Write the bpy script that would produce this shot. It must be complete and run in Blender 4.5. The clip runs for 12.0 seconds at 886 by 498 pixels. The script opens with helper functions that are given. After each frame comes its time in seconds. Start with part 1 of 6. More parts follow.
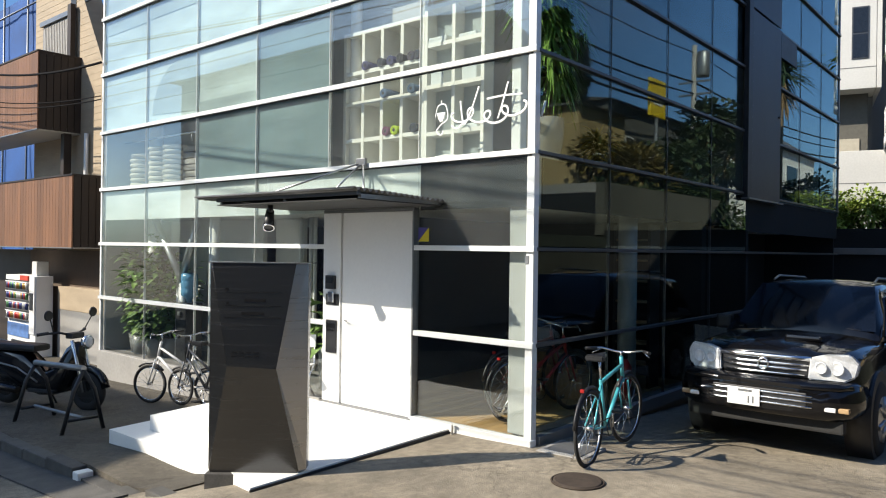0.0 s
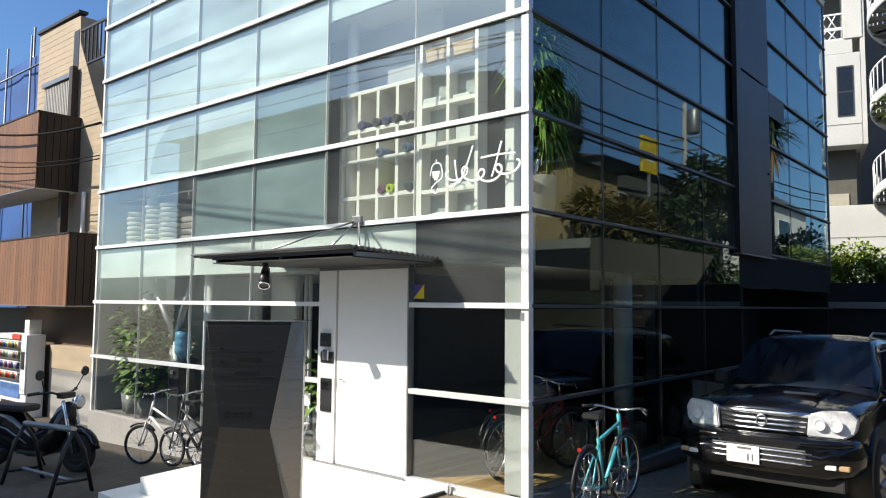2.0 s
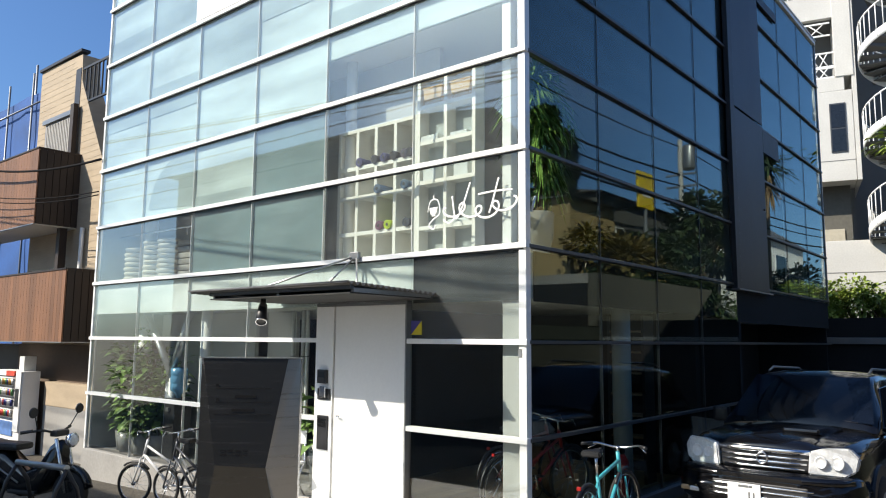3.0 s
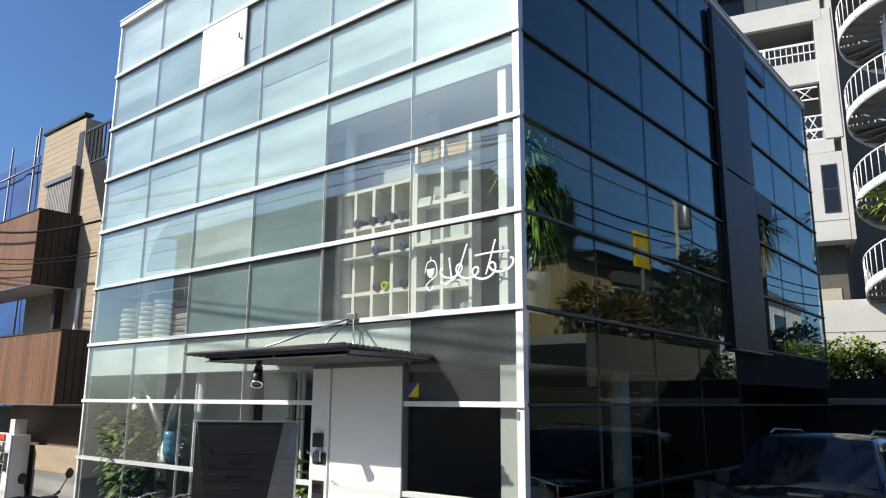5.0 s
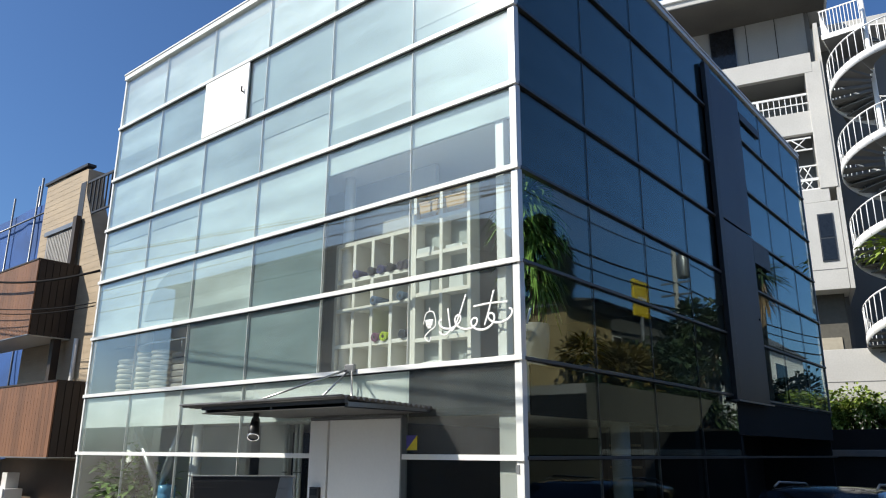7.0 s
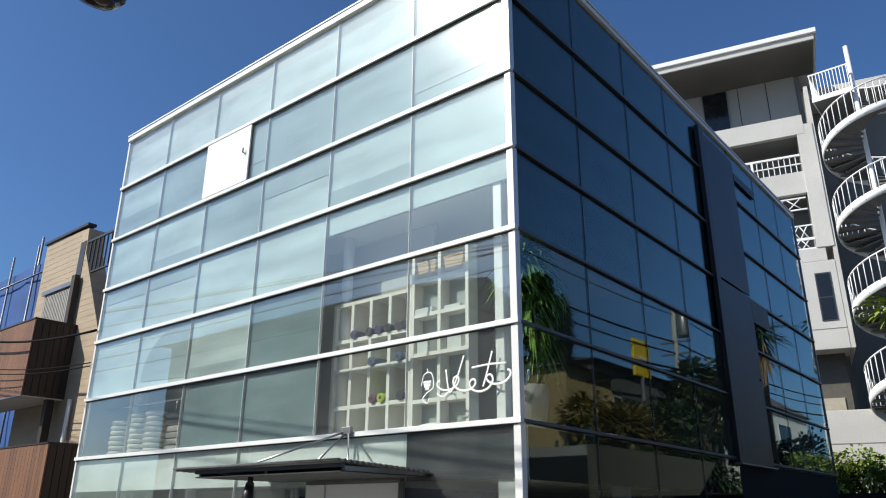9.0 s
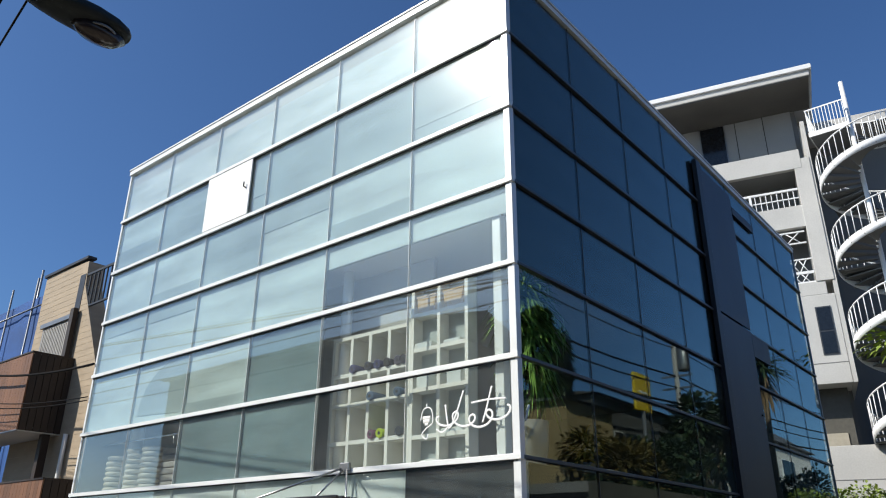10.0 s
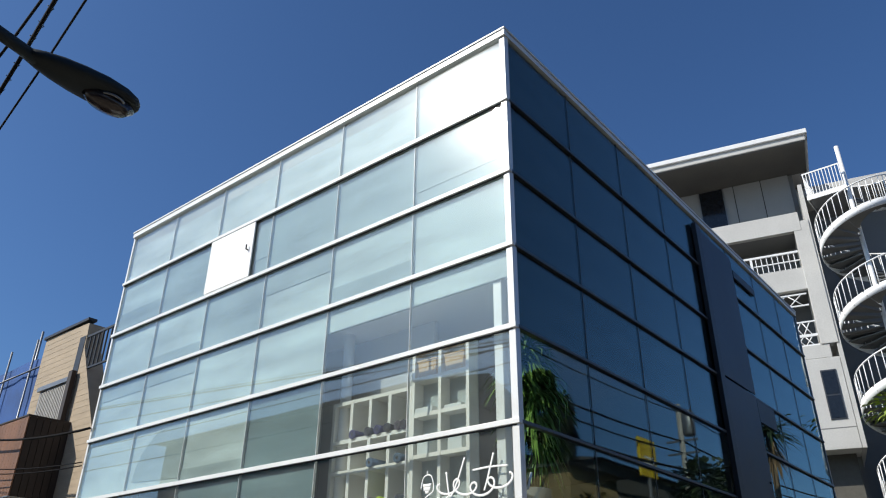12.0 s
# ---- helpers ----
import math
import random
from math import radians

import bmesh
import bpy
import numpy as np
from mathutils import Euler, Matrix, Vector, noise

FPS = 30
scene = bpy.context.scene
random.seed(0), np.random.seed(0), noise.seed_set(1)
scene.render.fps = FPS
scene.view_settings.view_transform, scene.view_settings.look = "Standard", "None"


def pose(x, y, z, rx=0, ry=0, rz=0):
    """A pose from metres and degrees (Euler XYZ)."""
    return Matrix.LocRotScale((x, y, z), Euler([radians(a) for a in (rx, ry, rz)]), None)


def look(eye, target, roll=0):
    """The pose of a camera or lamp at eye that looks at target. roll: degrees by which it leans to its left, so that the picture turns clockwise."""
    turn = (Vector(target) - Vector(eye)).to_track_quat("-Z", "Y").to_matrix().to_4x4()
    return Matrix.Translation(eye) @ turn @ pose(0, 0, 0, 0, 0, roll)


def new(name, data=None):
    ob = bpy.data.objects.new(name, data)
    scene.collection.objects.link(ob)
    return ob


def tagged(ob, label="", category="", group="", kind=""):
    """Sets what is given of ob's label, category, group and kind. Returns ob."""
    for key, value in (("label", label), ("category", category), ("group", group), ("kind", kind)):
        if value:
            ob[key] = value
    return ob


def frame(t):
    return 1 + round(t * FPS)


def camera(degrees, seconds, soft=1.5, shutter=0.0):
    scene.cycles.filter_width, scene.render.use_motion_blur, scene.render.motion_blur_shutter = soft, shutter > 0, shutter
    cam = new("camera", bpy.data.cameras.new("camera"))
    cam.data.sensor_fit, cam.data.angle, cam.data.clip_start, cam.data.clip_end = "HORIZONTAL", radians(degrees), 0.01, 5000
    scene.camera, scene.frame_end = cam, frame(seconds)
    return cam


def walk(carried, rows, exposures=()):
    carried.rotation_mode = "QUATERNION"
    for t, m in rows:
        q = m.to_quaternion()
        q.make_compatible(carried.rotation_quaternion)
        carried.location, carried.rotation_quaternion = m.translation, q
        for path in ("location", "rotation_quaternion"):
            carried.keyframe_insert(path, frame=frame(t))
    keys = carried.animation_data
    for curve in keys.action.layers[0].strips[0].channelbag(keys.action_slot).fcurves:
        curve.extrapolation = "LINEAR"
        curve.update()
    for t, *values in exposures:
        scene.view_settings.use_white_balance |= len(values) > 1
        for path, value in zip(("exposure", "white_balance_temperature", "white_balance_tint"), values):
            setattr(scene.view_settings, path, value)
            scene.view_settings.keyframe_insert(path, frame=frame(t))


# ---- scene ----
cam = camera(62.17, 12.0, 1.1)
PATH = [
    (0, pose(3.875, -5.895, 1.850, 90.02, -0.79, 40.27)),
    (0.5, pose(3.880, -5.900, 1.854, 90.99, -0.54, 40.22)),
    (1, pose(3.885, -5.904, 1.859, 92.05, -0.58, 40.12)),
    (1.5, pose(3.891, -5.909, 1.863, 93.11, -0.48, 40.05)),
    (2, pose(3.896, -5.914, 1.868, 94.33, -0.51, 39.93)),
    (2.5, pose(3.901, -5.919, 1.872, 95.66, -0.48, 39.87)),
    (3, pose(3.906, -5.923, 1.876, 97.07, -0.46, 39.76)),
    (5, pose(3.928, -5.942, 1.894, 101.68, -0.36, 39.58)),
    (5.5, pose(3.933, -5.947, 1.898, 102.67, -0.49, 39.49)),
    (6, pose(3.938, -5.952, 1.903, 103.47, -0.30, 39.58)),
    (6.5, pose(3.943, -5.956, 1.907, 104.41, -0.28, 39.53)),
    (7, pose(3.949, -5.961, 1.911, 105.46, -0.30, 39.52)),
    (9, pose(3.970, -5.980, 1.929, 109.99, -0.30, 39.40)),
    (9.5, pose(3.975, -5.985, 1.933, 111.27, -0.36, 39.37)),
    (10, pose(3.981, -5.989, 1.938, 112.55, -0.35, 39.36)),
    (10.5, pose(3.986, -5.994, 1.942, 113.75, -0.33, 39.41)),
    (11, pose(3.991, -5.999, 1.946, 115.09, -0.37, 39.40)),
    (11.5, pose(3.996, -6.003, 1.951, 116.38, -0.40, 39.39)),
    (12, pose(4.002, -6.008, 1.955, 117.31, -0.48, 39.43)),
]
walk(cam, PATH, [(0.0, 0.57, 6850, 10), (3.0, 0.57, 6800, 10), (5.0, 0.36, 6700, 10), (7.0, 0.24, 6600, 10), (9.0, 0.10, 6500, 10), (12.0, -0.04, 6400, 10)])

# ---- light ----
SUN = Vector((-0.453, -0.655, 0.622)).normalized()
world = bpy.data.worlds.new("sky")
scene.world = world
world.use_nodes = True
sky = world.node_tree.nodes.new("ShaderNodeTexSky")
sky.sky_type, sky.sun_disc = "NISHITA", False
sky.sun_elevation, sky.sun_rotation = radians(38.4), radians(213)
sky.air_density, sky.dust_density, sky.ozone_density = 1.0, 1.8, 1.2
deep = world.node_tree.nodes.new("ShaderNodeMix")
deep.data_type, deep.blend_type = "RGBA", "MULTIPLY"
deep.inputs[0].default_value, deep.inputs[7].default_value = 1.0, (0.60, 0.94, 1.38, 1)
world.node_tree.links.new(sky.outputs[0], deep.inputs[6])
world.node_tree.links.new(deep.outputs[2], world.node_tree.nodes["Background"].inputs[0])
world.node_tree.nodes["Background"].inputs[1].default_value = 0.084
sun = new("sun", bpy.data.lights.new("sun", "SUN"))
sun.data.energy, sun.data.angle, sun.data.color = 5.2, radians(0.53), (1.0, 0.94, 0.83)
sun.matrix_world = look(SUN * 50, (0, 0, 0))


# ---- materials ----
def material(name, base, rough=0.6, metal=0.0, vary=0.25, grain=8.0, bump=0.15, fine=60.0, stretch=(1, 1, 1), coat=0.0, spec=0.5, each=0.0):
    """Painted, cast or woven surface: two scales of variation in colour and gloss, and a fine relief."""
    m = bpy.data.materials.new(name)
    m.use_nodes = True
    nt = m.node_tree
    bsdf = nt.nodes["Principled BSDF"]
    tex = nt.nodes.new("ShaderNodeTexCoord")
    mp = nt.nodes.new("ShaderNodeMapping")
    mp.inputs["Scale"].default_value = stretch
    nt.links.new(tex.outputs["Object"], mp.inputs[0])
    big, small = nt.nodes.new("ShaderNodeTexNoise"), nt.nodes.new("ShaderNodeTexNoise")
    for n, sc in ((big, grain), (small, fine)):
        n.inputs["Scale"].default_value, n.inputs["Detail"].default_value = sc, 5
        nt.links.new(mp.outputs[0], n.inputs["Vector"])
    mix = nt.nodes.new("ShaderNodeMix")
    mix.data_type = "FLOAT"
    mix.inputs[0].default_value = 0.4
    nt.links.new(big.outputs[0], mix.inputs[2])
    nt.links.new(small.outputs[0], mix.inputs[3])
    ramp = nt.nodes.new("ShaderNodeValToRGB")
    lo, hi = [max(0, c * (1 - vary)) for c in base], [min(1, c * (1 + vary)) for c in base]
    ramp.color_ramp.elements[0].color, ramp.color_ramp.elements[1].color = (*lo, 1), (*hi, 1)
    ramp.color_ramp.elements[0].position, ramp.color_ramp.elements[1].position = 0.3, 0.7
    nt.links.new(mix.outputs[0], ramp.inputs[0])
    out = ramp.outputs[0]
    if each:
        info, hsv, rng = nt.nodes.new("ShaderNodeObjectInfo"), nt.nodes.new("ShaderNodeHueSaturation"), nt.nodes.new("ShaderNodeMapRange")
        rng.inputs[3].default_value, rng.inputs[4].default_value = 1 - each, 1 + each
        nt.links.new(info.outputs["Random"], rng.inputs[0])
        nt.links.new(rng.outputs[0], hsv.inputs["Value"])
        nt.links.new(out, hsv.inputs["Color"])
        out = hsv.outputs[0]
    nt.links.new(out, bsdf.inputs["Base Color"])
    rr = nt.nodes.new("ShaderNodeMapRange")
    rr.inputs[3].default_value, rr.inputs[4].default_value = max(0.02, rough - 0.12), min(1, rough + 0.12)
    nt.links.new(mix.outputs[0], rr.inputs[0])
    nt.links.new(rr.outputs[0], bsdf.inputs["Roughness"])
    bsdf.inputs["Metallic"].default_value = metal
    bsdf.inputs["Coat Weight"].default_value = coat
    bsdf.inputs["Coat Roughness"].default_value = 0.04
    bsdf.inputs["Specular IOR Level"].default_value = spec
    if bump:
        b = nt.nodes.new("ShaderNodeBump")
        b.inputs["Strength"].default_value, b.inputs["Distance"].default_value = bump, 0.01
        nt.links.new(mix.outputs[0], b.inputs["Height"])
        nt.links.new(b.outputs[0], bsdf.inputs["Normal"])
    return m


def paving(name, base, speckle=0.35, stain=0.45, cracks=0.35):
    """Worn road surface: stains, coarse and fine aggregate, thin irregular cracks."""
    m = bpy.data.materials.new(name)
    m.use_nodes = True
    nt = m.node_tree
    bsdf = nt.nodes["Principled BSDF"]
    tex = nt.nodes.new("ShaderNodeTexCoord")
    value = None
    for sc, det, rough, lo, hi in ((0.9, 9, 0.72, 1 - stain, 1 + stain), (14, 4, 0.6, 1 - stain * 0.35, 1 + stain * 0.35), (170, 2, 0.5, 1 - speckle, 1 + speckle)):
        n, r = nt.nodes.new("ShaderNodeTexNoise"), nt.nodes.new("ShaderNodeMapRange")
        n.inputs["Scale"].default_value, n.inputs["Detail"].default_value, n.inputs["Roughness"].default_value = sc, det, rough
        r.inputs[1].default_value, r.inputs[2].default_value, r.inputs[3].default_value, r.inputs[4].default_value = 0.32, 0.68, lo, hi
        nt.links.new(tex.outputs["Object"], n.inputs["Vector"])
        nt.links.new(n.outputs[0], r.inputs[0])
        if value is None:
            value = r.outputs[0]
        else:
            mul = nt.nodes.new("ShaderNodeMath")
            mul.operation = "MULTIPLY"
            nt.links.new(value, mul.inputs[0])
            nt.links.new(r.outputs[0], mul.inputs[1])
            value = mul.outputs[0]
    warp, add, vor, rng, mul = (nt.nodes.new("ShaderNode" + k) for k in ("TexNoise", "VectorMath", "TexVoronoi", "MapRange", "Math"))
    warp.inputs["Scale"].default_value, warp.inputs["Detail"].default_value = 2.5, 5
    nt.links.new(tex.outputs["Object"], warp.inputs["Vector"])
    nt.links.new(tex.outputs["Object"], add.inputs[0])
    nt.links.new(warp.outputs["Color"], add.inputs[1])
    vor.feature, vor.inputs["Scale"].default_value = "DISTANCE_TO_EDGE", 0.42
    nt.links.new(add.outputs[0], vor.inputs["Vector"])
    rng.inputs[1].default_value, rng.inputs[2].default_value, rng.inputs[3].default_value, rng.inputs[4].default_value = 0.0, 0.008, 1 - cracks, 1.0
    nt.links.new(vor.outputs[0], rng.inputs[0])
    mul.operation = "MULTIPLY"
    nt.links.new(value, mul.inputs[0])
    nt.links.new(rng.outputs[0], mul.inputs[1])
    col = nt.nodes.new("ShaderNodeVectorMath")
    col.operation = "SCALE"
    col.inputs[0].default_value = base
    nt.links.new(mul.outputs[0], col.inputs["Scale"])
    nt.links.new(col.outputs[0], bsdf.inputs["Base Color"])
    bsdf.inputs["Roughness"].default_value = 0.88
    b = nt.nodes.new("ShaderNodeBump")
    b.inputs["Strength"].default_value, b.inputs["Distance"].default_value = 0.5, 0.012
    nt.links.new(mul.outputs[0], b.inputs["Height"])
    nt.links.new(b.outputs[0], bsdf.inputs["Normal"])
    return m


def glass(name, tint, face_on=0.05, gloss_tint=(1, 1, 1), wave=0.0, rough=0.0, bloom=0.0, grime=0.0):
    """Clear pane: tinted see-through with a mirror gloss that rises towards grazing."""
    m = bpy.data.materials.new(name)
    m.use_nodes = True
    nt = m.node_tree
    nt.nodes.remove(nt.nodes["Principled BSDF"])
    tr, gl, mx, lw, pw, mr = (nt.nodes.new("ShaderNode" + k) for k in ("BsdfTransparent", "BsdfGlossy", "MixShader", "LayerWeight", "Math", "MapRange"))
    tr.inputs[0].default_value, gl.inputs[0].default_value = (*tint, 1), (*gloss_tint, 1)
    gl.inputs["Roughness"].default_value = rough
    lw.inputs[0].default_value = 0.5
    pw.operation, pw.inputs[1].default_value = "POWER", 4.0
    mr.inputs[3].default_value = face_on
    nt.links.new(lw.outputs["Facing"], pw.inputs[0])
    nt.links.new(pw.outputs[0], mr.inputs[0])
    if wave:
        tex, nz, b = nt.nodes.new("ShaderNodeTexCoord"), nt.nodes.new("ShaderNodeTexNoise"), nt.nodes.new("ShaderNodeBump")
        nz.inputs["Scale"].default_value, nz.inputs["Detail"].default_value = 0.9, 1
        b.inputs["Strength"].default_value, b.inputs["Distance"].default_value = wave, 0.01
        nt.links.new(tex.outputs["Object"], nz.inputs["Vector"])
        nt.links.new(nz.outputs[0], b.inputs["Height"])
        nt.links.new(b.outputs[0], gl.inputs["Normal"])
    nt.links.new(mr.outputs[0], mx.inputs[0])
    nt.links.new(tr.outputs[0], mx.inputs[1])
    nt.links.new(gl.outputs[0], mx.inputs[2])
    out = mx
    if bloom:
        # a weak rough gloss that imitates lens bloom round the sun's glint
        hz, mh = nt.nodes.new("ShaderNodeBsdfGlossy"), nt.nodes.new("ShaderNodeMixShader")
        hz.inputs["Roughness"].default_value = 0.22
        mh.inputs[0].default_value = bloom
        nt.links.new(mx.outputs[0], mh.inputs[1])
        nt.links.new(hz.outputs[0], mh.inputs[2])
        out = mh
    if grime:
        # dry film of street dirt, uneven over the pane
        df, mg, tx, nz, rg = (nt.nodes.new("ShaderNode" + k) for k in ("BsdfDiffuse", "MixShader", "TexCoord", "TexNoise", "MapRange"))
        df.inputs[0].default_value = (0.75, 0.77, 0.76, 1)
        nz.inputs["Scale"].default_value, nz.inputs["Detail"].default_value = 1.6, 6
        rg.inputs[1].default_value, rg.inputs[2].default_value, rg.inputs[3].default_value, rg.inputs[4].default_value = 0.3, 0.7, grime * 0.5, grime * 1.5
        nt.links.new(tx.outputs["Object"], nz.inputs["Vector"])
        nt.links.new(nz.outputs[0], rg.inputs[0])
        nt.links.new(rg.outputs[0], mg.inputs[0])
        nt.links.new(out.outputs[0], mg.inputs[1])
        nt.links.new(df.outputs[0], mg.inputs[2])
        out = mg
    nt.links.new(out.outputs[0], nt.nodes["Material Output"].inputs[0])
    return m


def frosted(name, colour, through_share):
    """Milky film: scatters light both ways."""
    m = bpy.data.materials.new(name)
    m.use_nodes = True
    nt = m.node_tree
    nt.nodes.remove(nt.nodes["Principled BSDF"])
    di, tl, mx = (nt.nodes.new("ShaderNode" + k) for k in ("BsdfDiffuse", "BsdfTranslucent", "MixShader"))
    tex, nz, ramp = nt.nodes.new("ShaderNodeTexCoord"), nt.nodes.new("ShaderNodeTexNoise"), nt.nodes.new("ShaderNodeValToRGB")
    mp = nt.nodes.new("ShaderNodeMapping")
    mp.inputs["Scale"].default_value = (0.5, 0.5, 2.2)
    nz.inputs["Scale"].default_value, nz.inputs["Detail"].default_value = 1.2, 3
    nt.links.new(tex.outputs["Object"], mp.inputs[0])
    nt.links.new(mp.outputs[0], nz.inputs["Vector"])
    ramp.color_ramp.elements[0].color = (*[c * 0.78 for c in colour], 1)
    ramp.color_ramp.elements[1].color = (*[min(1, c * 1.2) for c in colour], 1)
    ramp.color_ramp.elements[0].position, ramp.color_ramp.elements[1].position = 0.3, 0.7
    nt.links.new(nz.outputs[0], ramp.inputs[0])
    for n in (di, tl):
        nt.links.new(ramp.outputs[0], n.inputs[0])
    mx.inputs[0].default_value = through_share
    nt.links.new(di.outputs[0], mx.inputs[1])
    nt.links.new(tl.outputs[0], mx.inputs[2])
    nt.links.new(mx.outputs[0], nt.nodes["Material Output"].inputs[0])
    return m


ROAD = paving("road_asphalt", (0.03, 0.03, 0.031))
APRON = paving("apron_concrete", (0.235, 0.20, 0.15))
# Apron-like tan made darker, the street's shade put into the colour.
PAVING = paving("pavement_shade_dark", (0.085, 0.073, 0.056), stain=0.5)
KERB = material("kerb_concrete", (0.085, 0.08, 0.073), 0.9, vary=0.4, grain=5, fine=60, bump=0.4, each=0.15)
WHITE_STONE = material("white_stone", (0.78, 0.77, 0.73), 0.6, vary=0.06, grain=3, fine=50, bump=0.1)
ALU = material("white_aluminium", (0.72, 0.73, 0.72), 0.38, 0.0, vary=0.07, grain=2, fine=40, bump=0.03)
DARKALU = material("dark_aluminium", (0.075, 0.078, 0.082), 0.4, 0.5, vary=0.12, grain=2, fine=40, bump=0.03)
POSTALU = material("glossy_white_aluminium", (0.72, 0.73, 0.72), 0.34, 0.0, vary=0.05, grain=2, fine=40, bump=0.01, coat=1.0)
GREYALU = material("grey_aluminium", (0.24, 0.245, 0.25), 0.4, 0.6, vary=0.12, grain=2, fine=40, bump=0.03)
STEEL = material("brushed_steel", (0.46, 0.45, 0.44), 0.30, 1.0, vary=0.05, grain=1.0, fine=60, bump=0.01, stretch=(1, 1, 30))
DARKSTEEL = material("dark_brushed_steel", (0.09, 0.09, 0.091), 0.25, 0.92, vary=0.03, grain=1.0, fine=60, bump=0.01, stretch=(1, 1, 30))
SHUTTER = material("galvanised_sheet", (0.068, 0.07, 0.076), 0.45, 0.85, vary=0.14, grain=1.5, fine=25, bump=0.05, stretch=(1, 1, 0.3))
DOORPAINT = material("white_door_paint", (0.74, 0.74, 0.73), 0.45, vary=0.04, grain=1.5, fine=30, bump=0.03)
BLACK = material("black_plastic", (0.018, 0.018, 0.02), 0.45, vary=0.3, grain=8, fine=60, bump=0.1)
RUBBER = material("tyre_rubber", (0.02, 0.02, 0.02), 0.85, vary=0.3, grain=12, fine=90, bump=0.3)
CONCRETE = material("fair_faced_concrete", (0.30, 0.29, 0.275), 0.85, vary=0.2, grain=1.0, fine=25, bump=0.25)
PLASTER = material("white_plaster", (0.62, 0.62, 0.60), 0.8, vary=0.1, grain=1.0, fine=30, bump=0.1)
GREYPLASTER = material("grey_interior_plaster", (0.40, 0.41, 0.40), 0.8, vary=0.15, grain=0.7, fine=30, bump=0.1)
# Near black: shade of rooms, garage and yard end put into the colour.
DARKWALL = material("shade_dark_wall", (0.02, 0.02, 0.02), 0.85, vary=0.3, grain=1.0, fine=30, bump=0.1, spec=0.15)
WOODFLOOR = material("oak_floor", (0.42, 0.27, 0.12), 0.5, vary=0.3, grain=3, fine=30, bump=0.1, stretch=(1, 8, 1), each=0.15)
CHROME = material("chrome", (0.75, 0.75, 0.76), 0.22, 1.0, vary=0.05, grain=6, fine=40, bump=0.0)
FILM = [frosted("bright_frosted_film", (0.80, 0.87, 0.845), 0.3), frosted("frosted_film", (0.64, 0.73, 0.725), 0.3),
        frosted("dim_frosted_film", (0.25, 0.34, 0.36), 0.3), frosted("near_black_film", (0.045, 0.055, 0.06), 0.2),
        frosted("soft_grey_film", (0.46, 0.545, 0.55), 0.3)]
CLEARPANE = glass("clear_street_glass", (0.93, 0.95, 0.94), 0.035, wave=0.05)
PANE = glass("street_pane_glass", (0.945, 0.97, 0.955), 0.075, wave=0.05, bloom=0.006, grime=0.022)
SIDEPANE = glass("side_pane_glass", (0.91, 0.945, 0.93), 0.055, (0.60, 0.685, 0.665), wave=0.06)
LOWPANE = glass("clear_side_glass", (0.80, 0.86, 0.84), 0.03, wave=0.06)
WHITEPAINT = material("white_paint", (0.78, 0.78, 0.77), 0.5, vary=0.06, grain=3, fine=40, bump=0.05)


# ---- builders ----
def box(bm, x0, y0, z0, x1, y1, z1, bevel=0.0):
    got = bmesh.ops.create_cube(bm, size=1, matrix=Matrix.Translation(((x0 + x1) / 2, (y0 + y1) / 2, (z0 + z1) / 2)) @ Matrix.Diagonal((abs(x1 - x0), abs(y1 - y0), abs(z1 - z0), 1)))
    if bevel:
        edges = list({e for v in got["verts"] for e in v.link_edges})
        bmesh.ops.bevel(bm, geom=edges, offset=bevel, segments=2, affect="EDGES", profile=0.6)
    return bm


def boxed(*a, bevel=0.0):
    return box(bmesh.new(), *a, bevel=bevel)


def tube(bm, pts, r, seg=8, r_end=None, cap=True):
    """A round bar through the points; r may taper to r_end."""
    pts = [Vector(q) for q in pts]
    rings, side = [], None
    for i, q in enumerate(pts):
        d = (pts[min(i + 1, len(pts) - 1)] - pts[max(i - 1, 0)]).normalized()
        if side is None:
            side = d.orthogonal().normalized()
        side = (side - d * side.dot(d)).normalized()
        up = d.cross(side)
        rad = r if r_end is None else r + (r_end - r) * i / (len(pts) - 1)
        rings.append([bm.verts.new(q + (side * math.cos(a) + up * math.sin(a)) * rad) for a in (2 * math.pi * k / seg for k in range(seg))])
    for a, b in zip(rings, rings[1:]):
        for k in range(seg):
            f = bm.faces.new((a[k], a[(k + 1) % seg], b[(k + 1) % seg], b[k]))
            f.smooth = True
    if cap:
        bm.faces.new(rings[0][::-1])
        bm.faces.new(rings[-1])
    return bm


def tubed(pts, r, seg=8, r_end=None):
    return tube(bmesh.new(), pts, r, seg, r_end)


def prism(bm, poly, axis, a, b):
    """A flat outline pushed from a to b along an axis; the outline gives the other two coordinates in order."""
    def at(q, v):
        return {"x": (v, q[0], q[1]), "y": (q[0], v, q[1]), "z": (q[0], q[1], v)}[axis]
    lo, hi = [bm.verts.new(at(q, a)) for q in poly], [bm.verts.new(at(q, b)) for q in poly]
    bm.faces.new(lo)
    bm.faces.new(hi[::-1])
    for i in range(len(poly)):
        j = (i + 1) % len(poly)
        bm.faces.new((lo[i], hi[i], hi[j], lo[j]))
    bmesh.ops.recalc_face_normals(bm, faces=bm.faces[:])
    return bm


